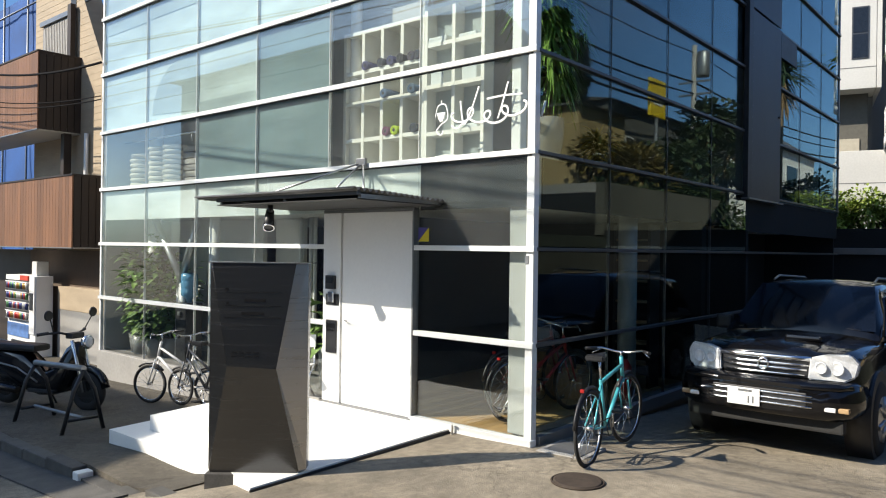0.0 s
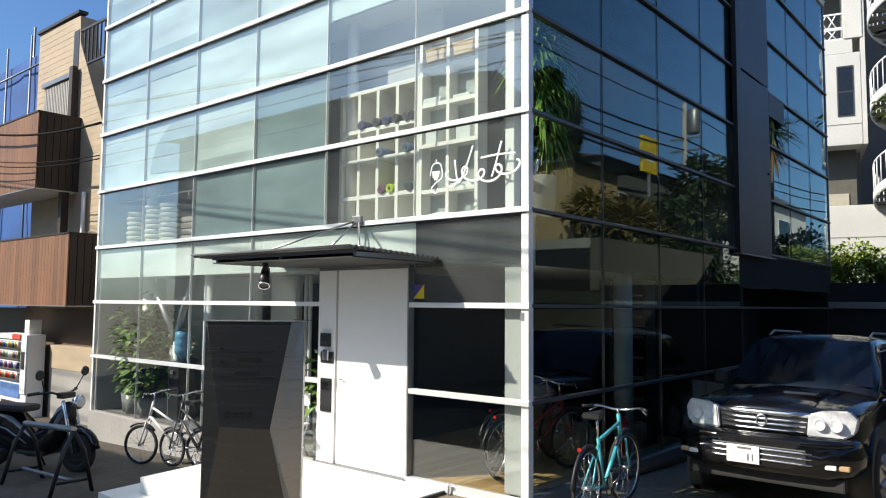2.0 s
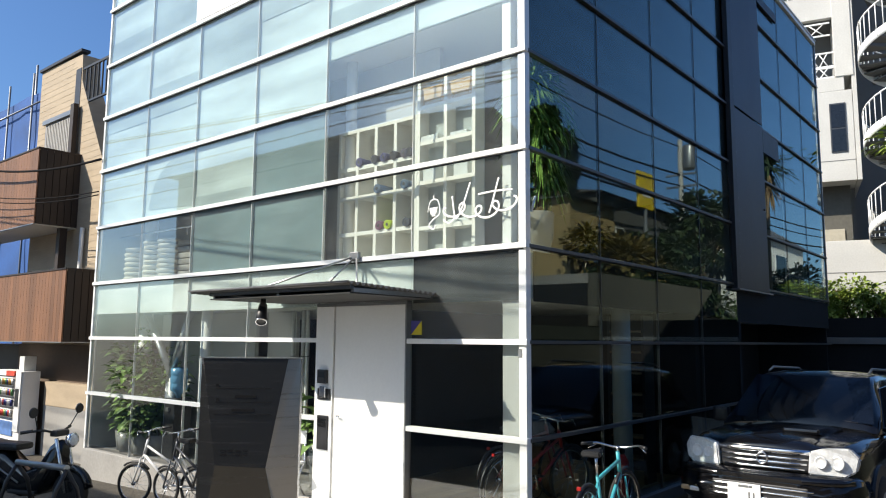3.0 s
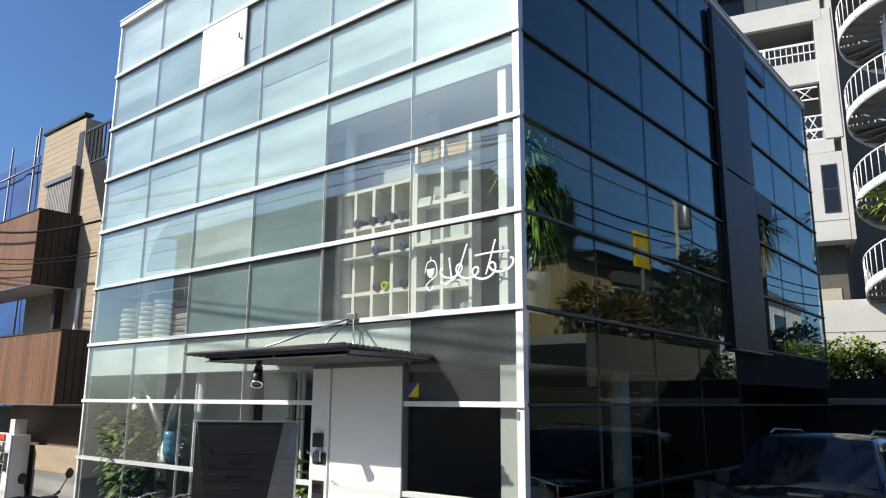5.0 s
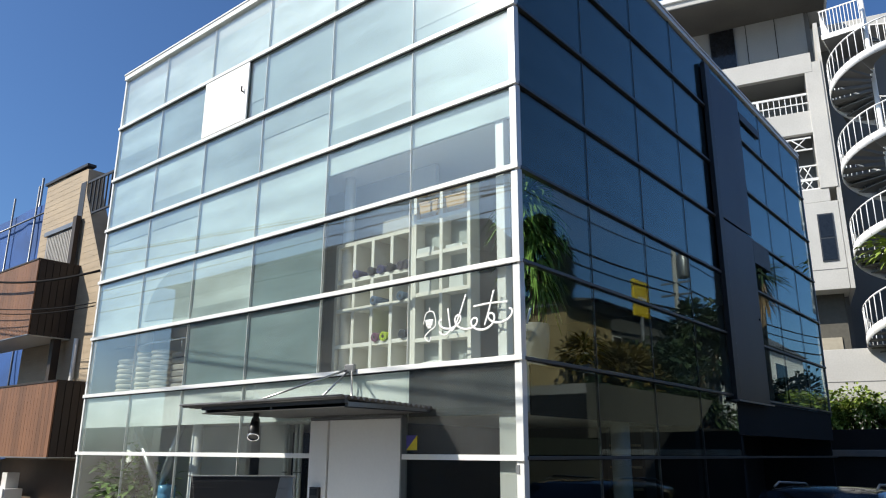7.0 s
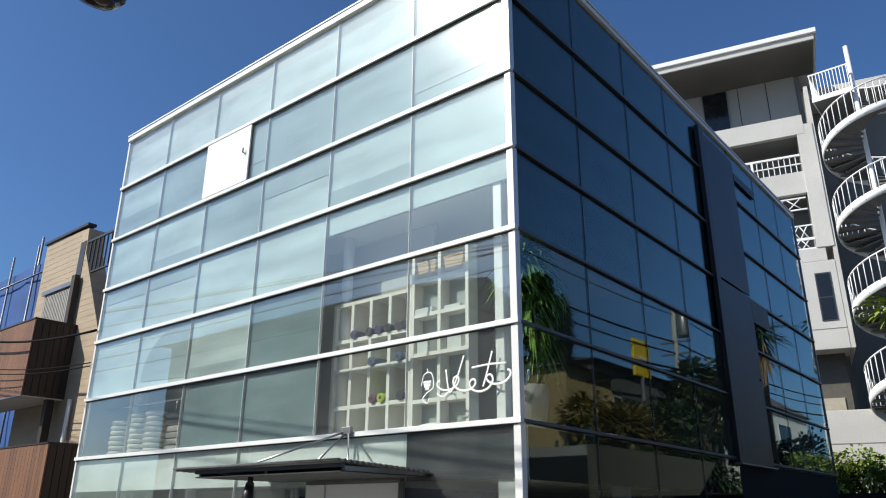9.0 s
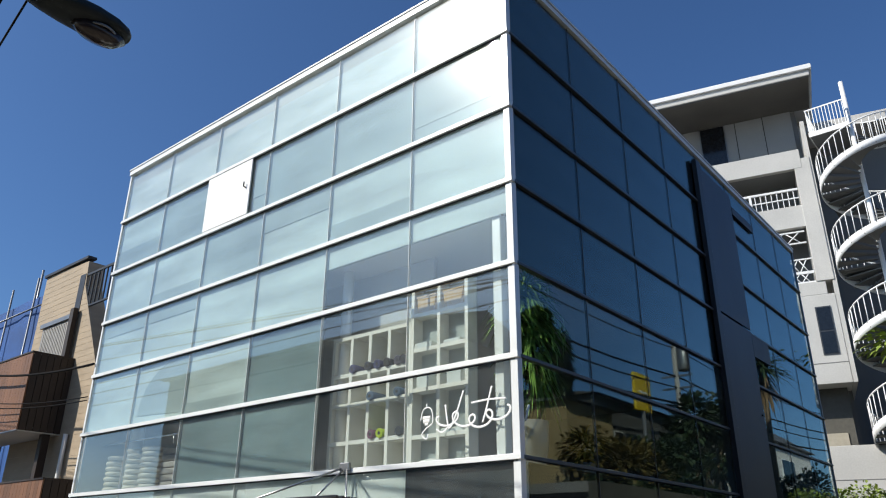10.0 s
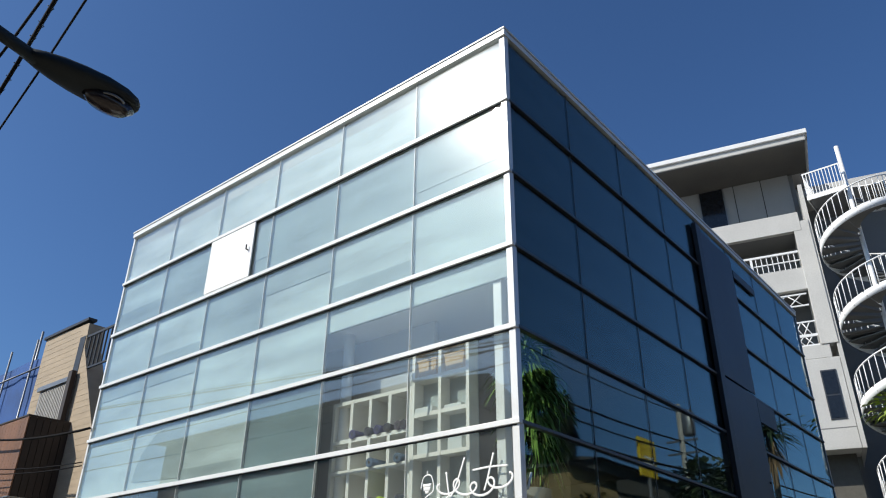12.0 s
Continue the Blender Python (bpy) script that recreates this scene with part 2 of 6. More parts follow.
def lathe(bm, prof, m=Matrix(), seg=24):
    """A turned shape: prof lists (radius, height) from bottom to top, about z, put in place by m."""
    rings = [[bm.verts.new(m @ Vector((r * math.cos(2 * math.pi * k / seg), r * math.sin(2 * math.pi * k / seg), h))) for k in range(seg)] for r, h in prof]
    for a, b in zip(rings, rings[1:]):
        for k in range(seg):
            f = bm.faces.new((a[k], a[(k + 1) % seg], b[(k + 1) % seg], b[k]))
            f.smooth = True
    bm.faces.new(rings[0][::-1])
    bm.faces.new(rings[-1])
    return bm


def ring(bm, c, axis, R, r, seg=32, sec=8):
    """A closed hoop of round section about an axis ('x', 'y' or a vector)."""
    n = Vector({"x": (1, 0, 0), "y": (0, 1, 0), "z": (0, 0, 1)}.get(axis, axis) if isinstance(axis, str) else axis).normalized()
    u = n.orthogonal().normalized()
    w = n.cross(u)
    rows = []
    for i in range(seg):
        a = 2 * math.pi * i / seg
        d = u * math.cos(a) + w * math.sin(a)
        rows.append([bm.verts.new(Vector(c) + d * (R + r * math.cos(b)) + n * r * math.sin(b)) for b in (2 * math.pi * k / sec for k in range(sec))])
    for i in range(seg):
        a, b = rows[i], rows[(i + 1) % seg]
        for k in range(sec):
            f = bm.faces.new((a[k], a[(k + 1) % sec], b[(k + 1) % sec], b[k]))
            f.smooth = True
    return bm


def part(name, bm, mat, parent=None, label=""):
    me = bpy.data.meshes.new(name)
    bm.to_mesh(me)
    bm.free()
    me.materials.append(mat)
    ob = new(name, me)
    ob.parent = parent
    if label:
        ob["label"] = label
    return ob


def thing(name, label, category, group="", kind="", at=(0, 0, 0), turn=0.0):
    ob = new(name)
    ob.matrix_world = pose(*at, 0, 0, turn)
    return tagged(ob, label, category, group, kind)


# ---- ground ----
def land(x, y):
    """Height of the sloping street and yard."""
    h = float(np.interp(x, (-16, -9, -4, -2.4, -1.0, 0, 2, 4, 9), (-0.66, -0.56, -0.42, -0.33, -0.025, 0.0, 0.03, 0.1, 0.25)))
    if y > 0:
        h += -0.045 * min(y, 6) * (1 if x > -0.5 else 0) - (max(0, x) * 0.02 if y < 6 else 0)
    return h


bm = bmesh.new()
xs = sorted({*np.arange(-16, 10.1, 0.4).round(2), -800, -300, -120, -60, -30, -22, 14, 20, 30, 60, 120, 300, 800})
ys = sorted({*np.arange(-9, 12.1, 0.4).round(2), -800, -300, -120, -60, -30, -15, 16, 24, 40, 80, 200, 800})
grid = [[bm.verts.new((x, y, land(x, y) - 0.005 + (0.006 * noise.noise((x * 0.7, y * 0.7, 0)) if abs(x) < 20 else 0))) for y in ys] for x in xs]
for i in range(len(xs) - 1):
    for j in range(len(ys) - 1):
        bm.faces.new((grid[i][j], grid[i + 1][j], grid[i + 1][j + 1], grid[i][j + 1])).smooth = True
ground = tagged(part("ground", bm, APRON), "worn tan concrete and asphalt ground sloping along the street", "ground", kind="structure")


def sheet(name, x0, x1, y0, y1, lift, mat, label, category, skirt=0.3, step=0.3, skew=0.0):
    """A paved slab that follows the land."""
    b = bmesh.new()
    nx, ny = max(2, int((x1 - x0) / step)), max(2, int((y1 - y0) / step))
    g = []
    for i in range(nx + 1):
        x = x0 + (x1 - x0) * i / nx
        g.append([b.verts.new((x + skew * j / ny, y0 + (y1 - y0) * j / ny, land(x, min(0, y0 + (y1 - y0) * j / ny)) + (lift(x) if callable(lift) else lift))) for j in range(ny + 1)])
    for i in range(nx):
        for j in range(ny):
            b.faces.new((g[i][j], g[i + 1][j], g[i + 1][j + 1], g[i][j + 1]))
    edge = [e for e in b.edges if e.is_boundary]
    low = bmesh.ops.extrude_edge_only(b, edges=edge)
    for v in low["geom"]:
        if isinstance(v, bmesh.types.BMVert):
            v.co.z -= skirt
    bmesh.ops.recalc_face_normals(b, faces=b.faces[:])
    return tagged(part(name, b, mat), label, category, kind="structure")


sheet("pavement", -16, -1.75, -2.68, 0.6, lambda x: float(np.interp(x, (-3.3, -2.5, -1.75), (0.11, 0.035, 0.01))), PAVING, "patched tan pavement in front of the glass building, darkened for shade", "pavement")
sheet("road", -40, -1.2, -9.5, -3.25, 0.008, ROAD, "dark asphalt road beside the kerb", "road", skirt=0.02, step=0.6, skew=1.2)
sheet("gutter", -16, -2.2, -3.2, -2.83, 0.012, KERB, "worn concrete gutter strip along the kerb", "gutter", skirt=0.05)
kerb = thing("kerb", "weathered concrete kerb stones along the pavement edge", "kerb", kind="structure")
for i in range(22):
    x = -15.9 + i * 0.6
    if x > -3.5:
        break
    z = land(x + 0.3, -2.8)
    part("kerb_stone", boxed(x, -2.83, z - 0.12, x + 0.59, -2.68, z + 0.118, bevel=0.015), KERB, kerb)
part("kerb_end", boxed(-3.25, -2.85, -0.6, -3.13, -2.70, land(-3.2, -2.8) + 0.085, bevel=0.015), WHITE_STONE, kerb, "pale end stone of the kerb")

for x in (-3.12, -2.52, -1.92):
    z = land(x + 0.1, -2.8)
    part("dropped_kerb_stone", boxed(x, -2.83, z - 0.3, x + 0.59, -2.68, z + 0.03, bevel=0.012), KERB, kerb)

# entrance platform with two steps
plat = thing("entrance_platform", "sunlit white stone entrance platform with two steps", "platform", kind="structure")
b = bmesh.new()
prism(b, [(-3.72, -1.83), (-1.50, -1.83), (-1.36, -2.40), (-0.87, -2.54), (-0.96, 0.0), (-3.95, 0.0)], "z", -0.6, 0.0)
part("slab", b, WHITE_STONE, plat)
b = bmesh.new()
prism(b, [(-0.868, -2.55), (-0.853, -2.55), (-0.945, 0.0), (-0.958, 0.0)], "z", -0.3, -0.012)
part("edge_joint", b, BLACK, plat, "dark open joint")
b = bmesh.new()
prism(b, [(-4.05, -2.12), (-1.60, -2.12), (-1.63, -1.84), (-3.73, -1.84), (-3.9, -0.9), (-4.2, -0.9)], "z", -0.7, -0.16)
part("step", b, WHITE_STONE, plat)

# manhole and channel
cover = thing("manhole_cover", "rusty brown round iron manhole cover in the ground", "manhole cover", at=(0.93, -0.72, land(0.93, -0.72)))
part("cover", lathe(bmesh.new(), [(0.195, -0.02), (0.195, 0.012), (0.18, 0.016)], seg=32), material("rusty_iron", (0.055, 0.04, 0.03), 0.8, 0.3, vary=0.4, grain=14, fine=70, bump=0.4), cover)
b = bmesh.new()
ring(b, (0, 0, 0.004), "z", 0.208, 0.009, 32, 6)
part("rim", b, bpy.data.materials["rusty_iron"], cover)
pit = thing("drain_cover", "square steel drain cover in the yard beside the building", "drain cover", at=(0.38, 0.12, land(0.38, 0.12)), turn=3)
part("frame", boxed(-0.24, -0.24, -0.03, 0.24, 0.24, 0.012, bevel=0.004), CONCRETE, pit)
part("plate", boxed(-0.19, -0.19, 0, 0.19, 0.19, 0.02, bevel=0.004), GREYALU, pit)

# ---- glass building ----
XL, YR = -8.86, 12.15
Z = (0.0, 0.945, 1.863, 2.794, 3.767, 4.764, 5.724, 6.689, 7.732, 8.79)
CX = [-8.86 * i / 6 for i in range(7)]
CY = [12.15 * i / 8 for i in range(9)]
TOP = Z[9]
office = thing("glass_building", "three-storey building clad all over in pale green frosted glass", "building")
BAR = 0.027


def pane_at(x0, x1, z0, z1, mat=PANE):
    ob = part("pane", boxed(x0 + 0.003, -0.008, z0 + 0.004, x1 - 0.003, 0.004, z1 - 0.004), mat, office)
    return ob


# street front: what lies behind each pane, from the corner to the far end, rows from the ground
BACK = ["..    ", "..    ", "s_wwww", "..dd  ", "..dmmm", "ccmmmm", "mmmemm", "eeeeem", "wwwwww"]
# share of a pane's height where dim film paints slab shade, by row, column
SLAB_SHADE = {(6, 1): (0.0, 0.3), (6, 2): (0.6, 1.0), (6, 4): (0.0, 0.25), (7, 3): (0.3, 0.8), (7, 0): (0.25, 0.6), (7, 5): (0.1, 0.4), (4, 3): (0.0, 0.2), (5, 4): (0.72, 1.0), (5, 5): (0.7, 1.0)}
for r in range(9):
    for c in range(6):
        x1, x0, z0, z1 = CX[c], CX[c + 1], Z[r], Z[r + 1]
        if r < 2 and c == 1:
            continue
        if r == 2 and c == 1:
            z0 = 2.28
        if r == 0 and c >= 4:
            z0 = 0.05
        if r == 0 and c in (2, 3):
            z0 = 0.02
        pane_at(x0, x1, z0 + (BAR if r else 0.05), z1 - BAR, PANE if r > 1 else CLEARPANE)
        k = BACK[r][c]
        if k in "wmdse":
            low = 2.27 if r == 2 else z0
            film = FILM["wmdse".index(k)]
            part("frosted_screen", boxed(x0 + 0.004, 0.030, low, x1 - 0.004, 0.036, z1), film, office)
        if k == "c":
            part("frosted_screen", boxed(x0 + 0.004, 0.030, 5.38, x1 - 0.004, 0.036, z1), FILM[1], office)
        elif k in "wmdse":
            if (r, c) in SLAB_SHADE:
                lo, hi = SLAB_SHADE[r, c]
                part("slab_shade_band", boxed(x0 + 0.02, 0.020, z0 + (z1 - z0) * lo, x1 - 0.02, 0.026, z0 + (z1 - z0) * hi), FILM[4], office)
        elif r == 2 and c == 1:
            part("frosted_screen", boxed(x0, 0.03, 2.28, x1, 0.036, z1), FILM[0], office)
# yard side
for r in range(9):
    for c in range(8):
        y0, y1, z0, z1 = CY[c], CY[c + 1], Z[r], Z[r + 1]
        if r < 3 and c > 3:
            continue
        part("side_pane", boxed(-0.004, y0 + 0.006, z0 + (BAR if r else 0.08), 0.008, y1 - 0.006, z1 - BAR), SIDEPANE if r > 1 else LOWPANE, office)
        # Screens near black: the dim, shaded interior is put into their colour.
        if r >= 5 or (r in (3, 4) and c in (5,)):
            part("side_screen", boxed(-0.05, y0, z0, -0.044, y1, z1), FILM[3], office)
# bars
for i, z in enumerate(Z):
    if i == 0:
        continue
    top = i == 9
    h = 0.05 if top else BAR
    zlo, zhi = z - h, z + h * (0.9 if top else 1)
    if i in (1, 2):
        part("bar", boxed(-1.49, -0.055, zlo, 0.0, 0.02, zhi, bevel=0.004), ALU, office)
        part("bar", boxed(XL - 0.02, -0.055, zlo, -2.96, 0.02, zhi, bevel=0.004), ALU, office)
    else:
        part("bar", boxed(XL - 0.02, -0.055, zlo, 0.0, 0.02, zhi, bevel=0.004), ALU, office)
    # Black strip under each street bar paints its shadow gap.
    if i > 2 and not top:
        part("shadow_gap_strip", boxed(XL, -0.03, zlo - 0.014, 0.0, -0.009, zlo - 0.001), BLACK, office)
    yend = CY[4] if i < 2 else YR + 0.02
    # Yard-side bars in dark metal, shade of their undersides put into the colour.
    part("side_bar", boxed(-0.02, 0.003, zlo + 0.008, 0.045, yend, zhi - 0.01, bevel=0.004), DARKALU if not top else ALU, office)
    part("corner_cap", boxed(-0.002, -0.057, zlo, 0.05, 0.002, zhi, bevel=0.004), ALU, office)
# upright joints
for x in CX[1:6]:
    for z0, z1 in ((2.80, TOP),) if x > -3.2 and x < -1.3 else ((0.0, TOP),):
        part("upright", boxed(x - 0.0025, -0.0095, z0, x + 0.0025, 0.028, z1), ALU, office)
for y in CY[1:8]:
    part("side_upright", boxed(-0.02, y - 0.005, 0.0 if y < 6 else Z[3], 0.012, y + 0.005, TOP), DARKALU, office)
part("corner_post", boxed(-0.055, -0.03, 0.0, 0.03, 0.055, TOP - 0.02, bevel=0.006), POSTALU, office)
part("end_post", boxed(XL - 0.03, -0.02, -0.5, XL + 0.02, 0.03, TOP), ALU, office)
part("end_post", boxed(-0.02, YR - 0.02, 2.7, 0.025, YR + 0.03, TOP), GREYALU, office)
# sills and plinth
part("sill", boxed(-1.52, -0.07, -0.03, 0.05, 0.03, 0.05, bevel=0.006), ALU, office)
part("side_sill", boxed(-0.02, 0.06, -0.06, 0.07, CY[4], 0.075, bevel=0.006), GREYALU, office)
part("plinth", boxed(XL, -0.06, -0.8, -3.0, 0.06, 0.03, bevel=0.01), CONCRETE, office, "weathered concrete plinth")
part("side_plinth", boxed(-0.3, 0.07, -0.8, 0.0, CY[4], -0.062), CONCRETE, office)
# floors, roof and walls inside
part("ground_slab", boxed(XL + 0.05, 0.075, -0.5, -0.31, YR, 0.0), CONCRETE, office)
for z0, z1 in ((2.30, 2.76), (5.42, 5.69)):
    part("floor_slab", boxed(XL + 0.1, 0.14, z0, -0.14, YR - 0.1, z1), PLASTER, office)
part("roof", boxed(XL + 0.02, 0.03, TOP - 0.3, -0.05, YR - 0.02, TOP - 0.04), PLASTER, office)
part("coping", boxed(XL - 0.03, -0.07, TOP + 0.045, 0.06, YR + 0.03, TOP + 0.075, bevel=0.006), ALU, office)
part("far_wall", boxed(XL - 0.02, 0.06, -0.6, XL + 0.04, YR, TOP - 0.05), GREYPLASTER, office)
part("rear_wall", boxed(XL, YR - 0.06, 2.3, -0.05, YR, TOP - 0.05), GREYPLASTER, office)
# Lower part of the rear wall near black, the garage's shade in its colour.
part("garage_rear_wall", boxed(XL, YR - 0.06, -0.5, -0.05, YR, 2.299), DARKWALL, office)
part("upper_partition", boxed(XL + 0.1, 2.6, 2.77, -1.75, 2.75, 5.41), PLASTER, office)
part("shelf_wall", boxed(-3.6, 0.62, 2.77, -1.62, 0.68, 5.41), GREYPLASTER, office)
part("store_wall", boxed(XL + 0.1, 0.95, 2.77, -5.6, 1.0, 5.41), GREYPLASTER, office)
part("top_partition", boxed(XL + 0.1, 4.2, 5.7, -0.2, 4.35, 8.4), GREYPLASTER, office)
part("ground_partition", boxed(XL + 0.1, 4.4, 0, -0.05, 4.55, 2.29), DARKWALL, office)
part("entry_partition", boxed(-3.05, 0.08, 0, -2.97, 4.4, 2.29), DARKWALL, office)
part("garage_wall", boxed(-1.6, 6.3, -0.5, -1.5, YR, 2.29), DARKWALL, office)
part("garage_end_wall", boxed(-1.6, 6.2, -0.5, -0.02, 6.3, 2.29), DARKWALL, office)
# Fascia near black for a dark reflection; strip added to hide the pale slab.
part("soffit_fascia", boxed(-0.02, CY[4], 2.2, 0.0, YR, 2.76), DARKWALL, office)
part("slab_cover_strip", boxed(-0.135, 0.35, 2.27, -0.12, YR - 0.1, 2.78), DARKWALL, office)
# white steel columns inside
for x, y, r in ((-0.22, 0.26, 0.07), (-5.80, 0.26, 0.08), (-8.0, 0.5, 0.11), (-2.86, 0.34, 0.07)):
    for z0, z1 in ((0.0, 2.3), (2.76, 5.42), (5.69, 8.5)):
        part("column", tubed([(x, y, z0), (x, y, z1)], r, 14), WHITEPAINT, office)
part("column", tubed([(-0.42, 2.85, 0.0), (-0.42, 2.85, 2.3)], 0.12, 14), GREYPLASTER, office)
# wide hollow-section column by the corner
for z0, z1, xa in ((0.05, 2.29, -0.10), (2.77, 5.41, -0.2)):
    part("corner_column", boxed(-0.31, 0.06, z0, xa, 0.17, z1, bevel=0.01), GREYPLASTER if z0 < 1 else ALU, office)
part("post_clip", boxed(-0.06, -0.036, 1.72, -0.02, -0.03, 1.80), GREYALU, office)
# wall hatch on the street front
part("hatch", boxed(-6.0, -0.045, 6.74, -4.83, -0.02, 7.70, bevel=0.004), WHITEPAINT, office, "white sheet-metal hatch")
part("hatch_handle", tubed([(-4.93, -0.045, 7.22), (-4.93, -0.085, 7.22), (-4.93, -0.085, 7.3)], 0.012), BLACK, office)
# tall metal shutter with its housing on the yard side
for z0, z1 in ((2.74, 5.72), (5.76, 8.50)):
    part("metal_shutter", boxed(0.05, 6.08, z0, 0.075, 7.62, z1, bevel=0.004), SHUTTER, office, "tall grey sheet-metal shutter panel")
    for k in range(14):
        part("rivet", boxed(0.075, 6.11, z0 + 0.12 + k * 0.19, 0.081, 6.125, z0 + 0.135 + k * 0.19), GREYALU, office)
part("shutter_rail", boxed(0.02, 5.86, 2.72, 0.10, 6.06, 8.56, bevel=0.004), BLACK, office)
part("shutter_sill", boxed(0.0, 5.86, 2.70, 0.13, 7.66, 2.725), GREYALU, office)
part("shutter_knob", tubed([(0.07, 7.5, 4.2), (0.1, 7.5, 4.2)], 0.02), BLACK, office)
part("dark_slot", boxed(0.012, 7.75, 8.16, 0.05, 8.95, 8.32), BLACK, office)
part("dark_slot", boxed(0.012, 7.75, 5.3, 0.04, 8.7, 5.72), BLACK, office)

# ---- entrance ----
door = thing("entrance_door", "tall white steel entrance door with a fixed side panel", "door")
part("door_leaf", boxed(-2.63, -0.045, 0.02, -1.51, -0.005, 2.26, bevel=0.006), DOORPAINT, door)
part("side_panel", boxed(-2.955, -0.06, 0.02, -2.65, -0.005, 2.26, bevel=0.006), DOORPAINT, door)
part("frame", boxed(-2.97, -0.05, 2.262, -1.49, 0.03, 2.30, bevel=0.004), GREYALU, door)
part("frame", boxed(-1.505, -0.06, 0.0, -1.485, 0.03, 2.26), GREYALU, door)
part("backing", boxed(-2.97, 0.0, 0.0, -1.49, 0.03, 2.26), GREYPLASTER, door)
part("threshold", boxed(-2.97, -0.07, 0.0, -1.49, -0.0, 0.02), GREYALU, door)
hd = part("handle", tubed([(-2.55, -0.045, 1.0), (-2.55, -0.075, 1.0), (-2.50, -0.075, 0.99)], 0.009), CHROME, door, "small steel pull handle")
card = thing("intercom", "black intercom box on the white door panel", "intercom")
part("body", boxed(-2.87, -0.105, 1.36, -2.72, -0.06, 1.52, bevel=0.008), BLACK, card)
part("screen", boxed(-2.85, -0.109, 1.43, -2.74, -0.104, 1.50), material("dark_screen", (0.03, 0.035, 0.04), 0.2, vary=0.1), card)
key = thing("keypad", "dark keypad with a steel cover plate beside the door", "keypad")
part("plate", boxed(-2.89, -0.075, 1.17, -2.67, -0.06, 1.30, bevel=0.004), BLACK, key)
part("cover", boxed(-2.82, -0.11, 1.20, -2.72, -0.075, 1.33, bevel=0.01), CHROME, key)
boxm = thing("mail_slot", "tall black mail slot plate on the door panel", "letterbox")
part("plate", boxed(-2.88, -0.078, 0.60, -2.70, -0.06, 0.99, bevel=0.006), BLACK, boxm)
part("flap", boxed(-2.86, -0.086, 0.86, -2.72, -0.077, 0.96, bevel=0.003), DARKSTEEL, boxm)
st = thing("security_sticker", "small yellow and blue triangle sticker on the glass", "sticker")
b = bmesh.new()
prism(b, [(-1.46, 1.93), (-1.31, 1.93), (-1.31, 2.08)], "y", -0.014, -0.0095)
part("half", b, material("yellow_vinyl", (0.75, 0.6, 0.04), 0.5, vary=0.08), st)
b = bmesh.new()
prism(b, [(-1.46, 1.935), (-1.46, 2.08), (-1.315, 2.08)], "y", -0.014, -0.0095)
part("half", b, material("blue_vinyl", (0.07, 0.06, 0.28), 0.5, vary=0.08), st)
tap = thing("hose_tap", "short white pipe stub standing at the sill", "pipe")
part("stub", tubed([(-0.88, -0.10, -0.06), (-0.88, -0.10, 0.06), (-0.86, -0.13, 0.08)], 0.014), WHITEPAINT, tap)

# canopy: corrugated sheet on a flat frame, hung on three rods
canopy = thing("entrance_canopy", "corrugated metal canopy hung on steel rods over the door", "canopy")
b = bmesh.new()
N = 96
prof = [(-1.30 + 1.32 * i / N, 2.405 + 0.017 * math.sin(i / N * math.pi * 2 * 17) - 0.05 * i / N) for i in range(N + 1)]
rows = [[b.verts.new((x, y, z + dz)) for y, z in prof] for x, dz in ((-3.78, 0), (-1.10, 0), (-1.10, -0.006), (-3.78, -0.006))]
for q in range(4):
    for i in range(N):
        b.faces.new((rows[q][i], rows[(q + 1) % 4][i], rows[(q + 1) % 4][i + 1], rows[q][i + 1])).smooth = True
part("corrugated_sheet", b, material("weathered_zinc", (0.12, 0.12, 0.118), 0.5, 0.6, vary=0.2, grain=4, fine=30), canopy)
part("frame", boxed(-3.45, -1.22, 2.345, -1.14, -1.17, 2.385, bevel=0.003), DARKALU, canopy)
part("frame", boxed(-3.45, -0.06, 2.31, -1.14, -0.01, 2.345, bevel=0.003), DARKALU, canopy)
for x in (-3.45, -2.3, -1.18):
    part("rib", boxed(x, -1.17, 2.318, x + 0.04, -0.06, 2.36), GREYALU, canopy)
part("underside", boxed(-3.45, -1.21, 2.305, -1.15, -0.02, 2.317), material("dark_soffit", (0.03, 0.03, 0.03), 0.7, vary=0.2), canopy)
for e in ((-3.05, -0.95, 2.40), (-2.45, -0.5, 2.38), (-1.75, -0.55, 2.38)):
    r = part("rod", tubed([(-2.30, -0.05, 2.84), e], 0.012), STEEL, canopy)
    part("foot", boxed(e[0] - 0.05, e[1] - 0.03, e[2] - 0.015, e[0] + 0.05, e[1] + 0.03, e[2] + 0.03, bevel=0.006), GREYALU, r)
part("anchor", boxed(-2.37, -0.1, 2.79, -2.22, -0.055, 2.88, bevel=0.01), GREYALU, canopy)
spot = thing("spotlight", "small black spotlight hanging under the canopy", "spotlight")
part("mount", tubed([(-2.75, -1.0, 2.306), (-2.75, -1.0, 2.21)], 0.03, 12), BLACK, spot)
part("lamp_head", tubed([(-2.79, -0.97, 2.24), (-2.74, -1.02, 2.16), (-2.68, -1.07, 2.06)], 0.045, 14, 0.06), BLACK, spot)
part("rim", ring(bmesh.new(), (-2.675, -1.075, 2.055), Vector((0.5, -0.45, -0.9)), 0.058, 0.008, 20, 6), CHROME, spot)

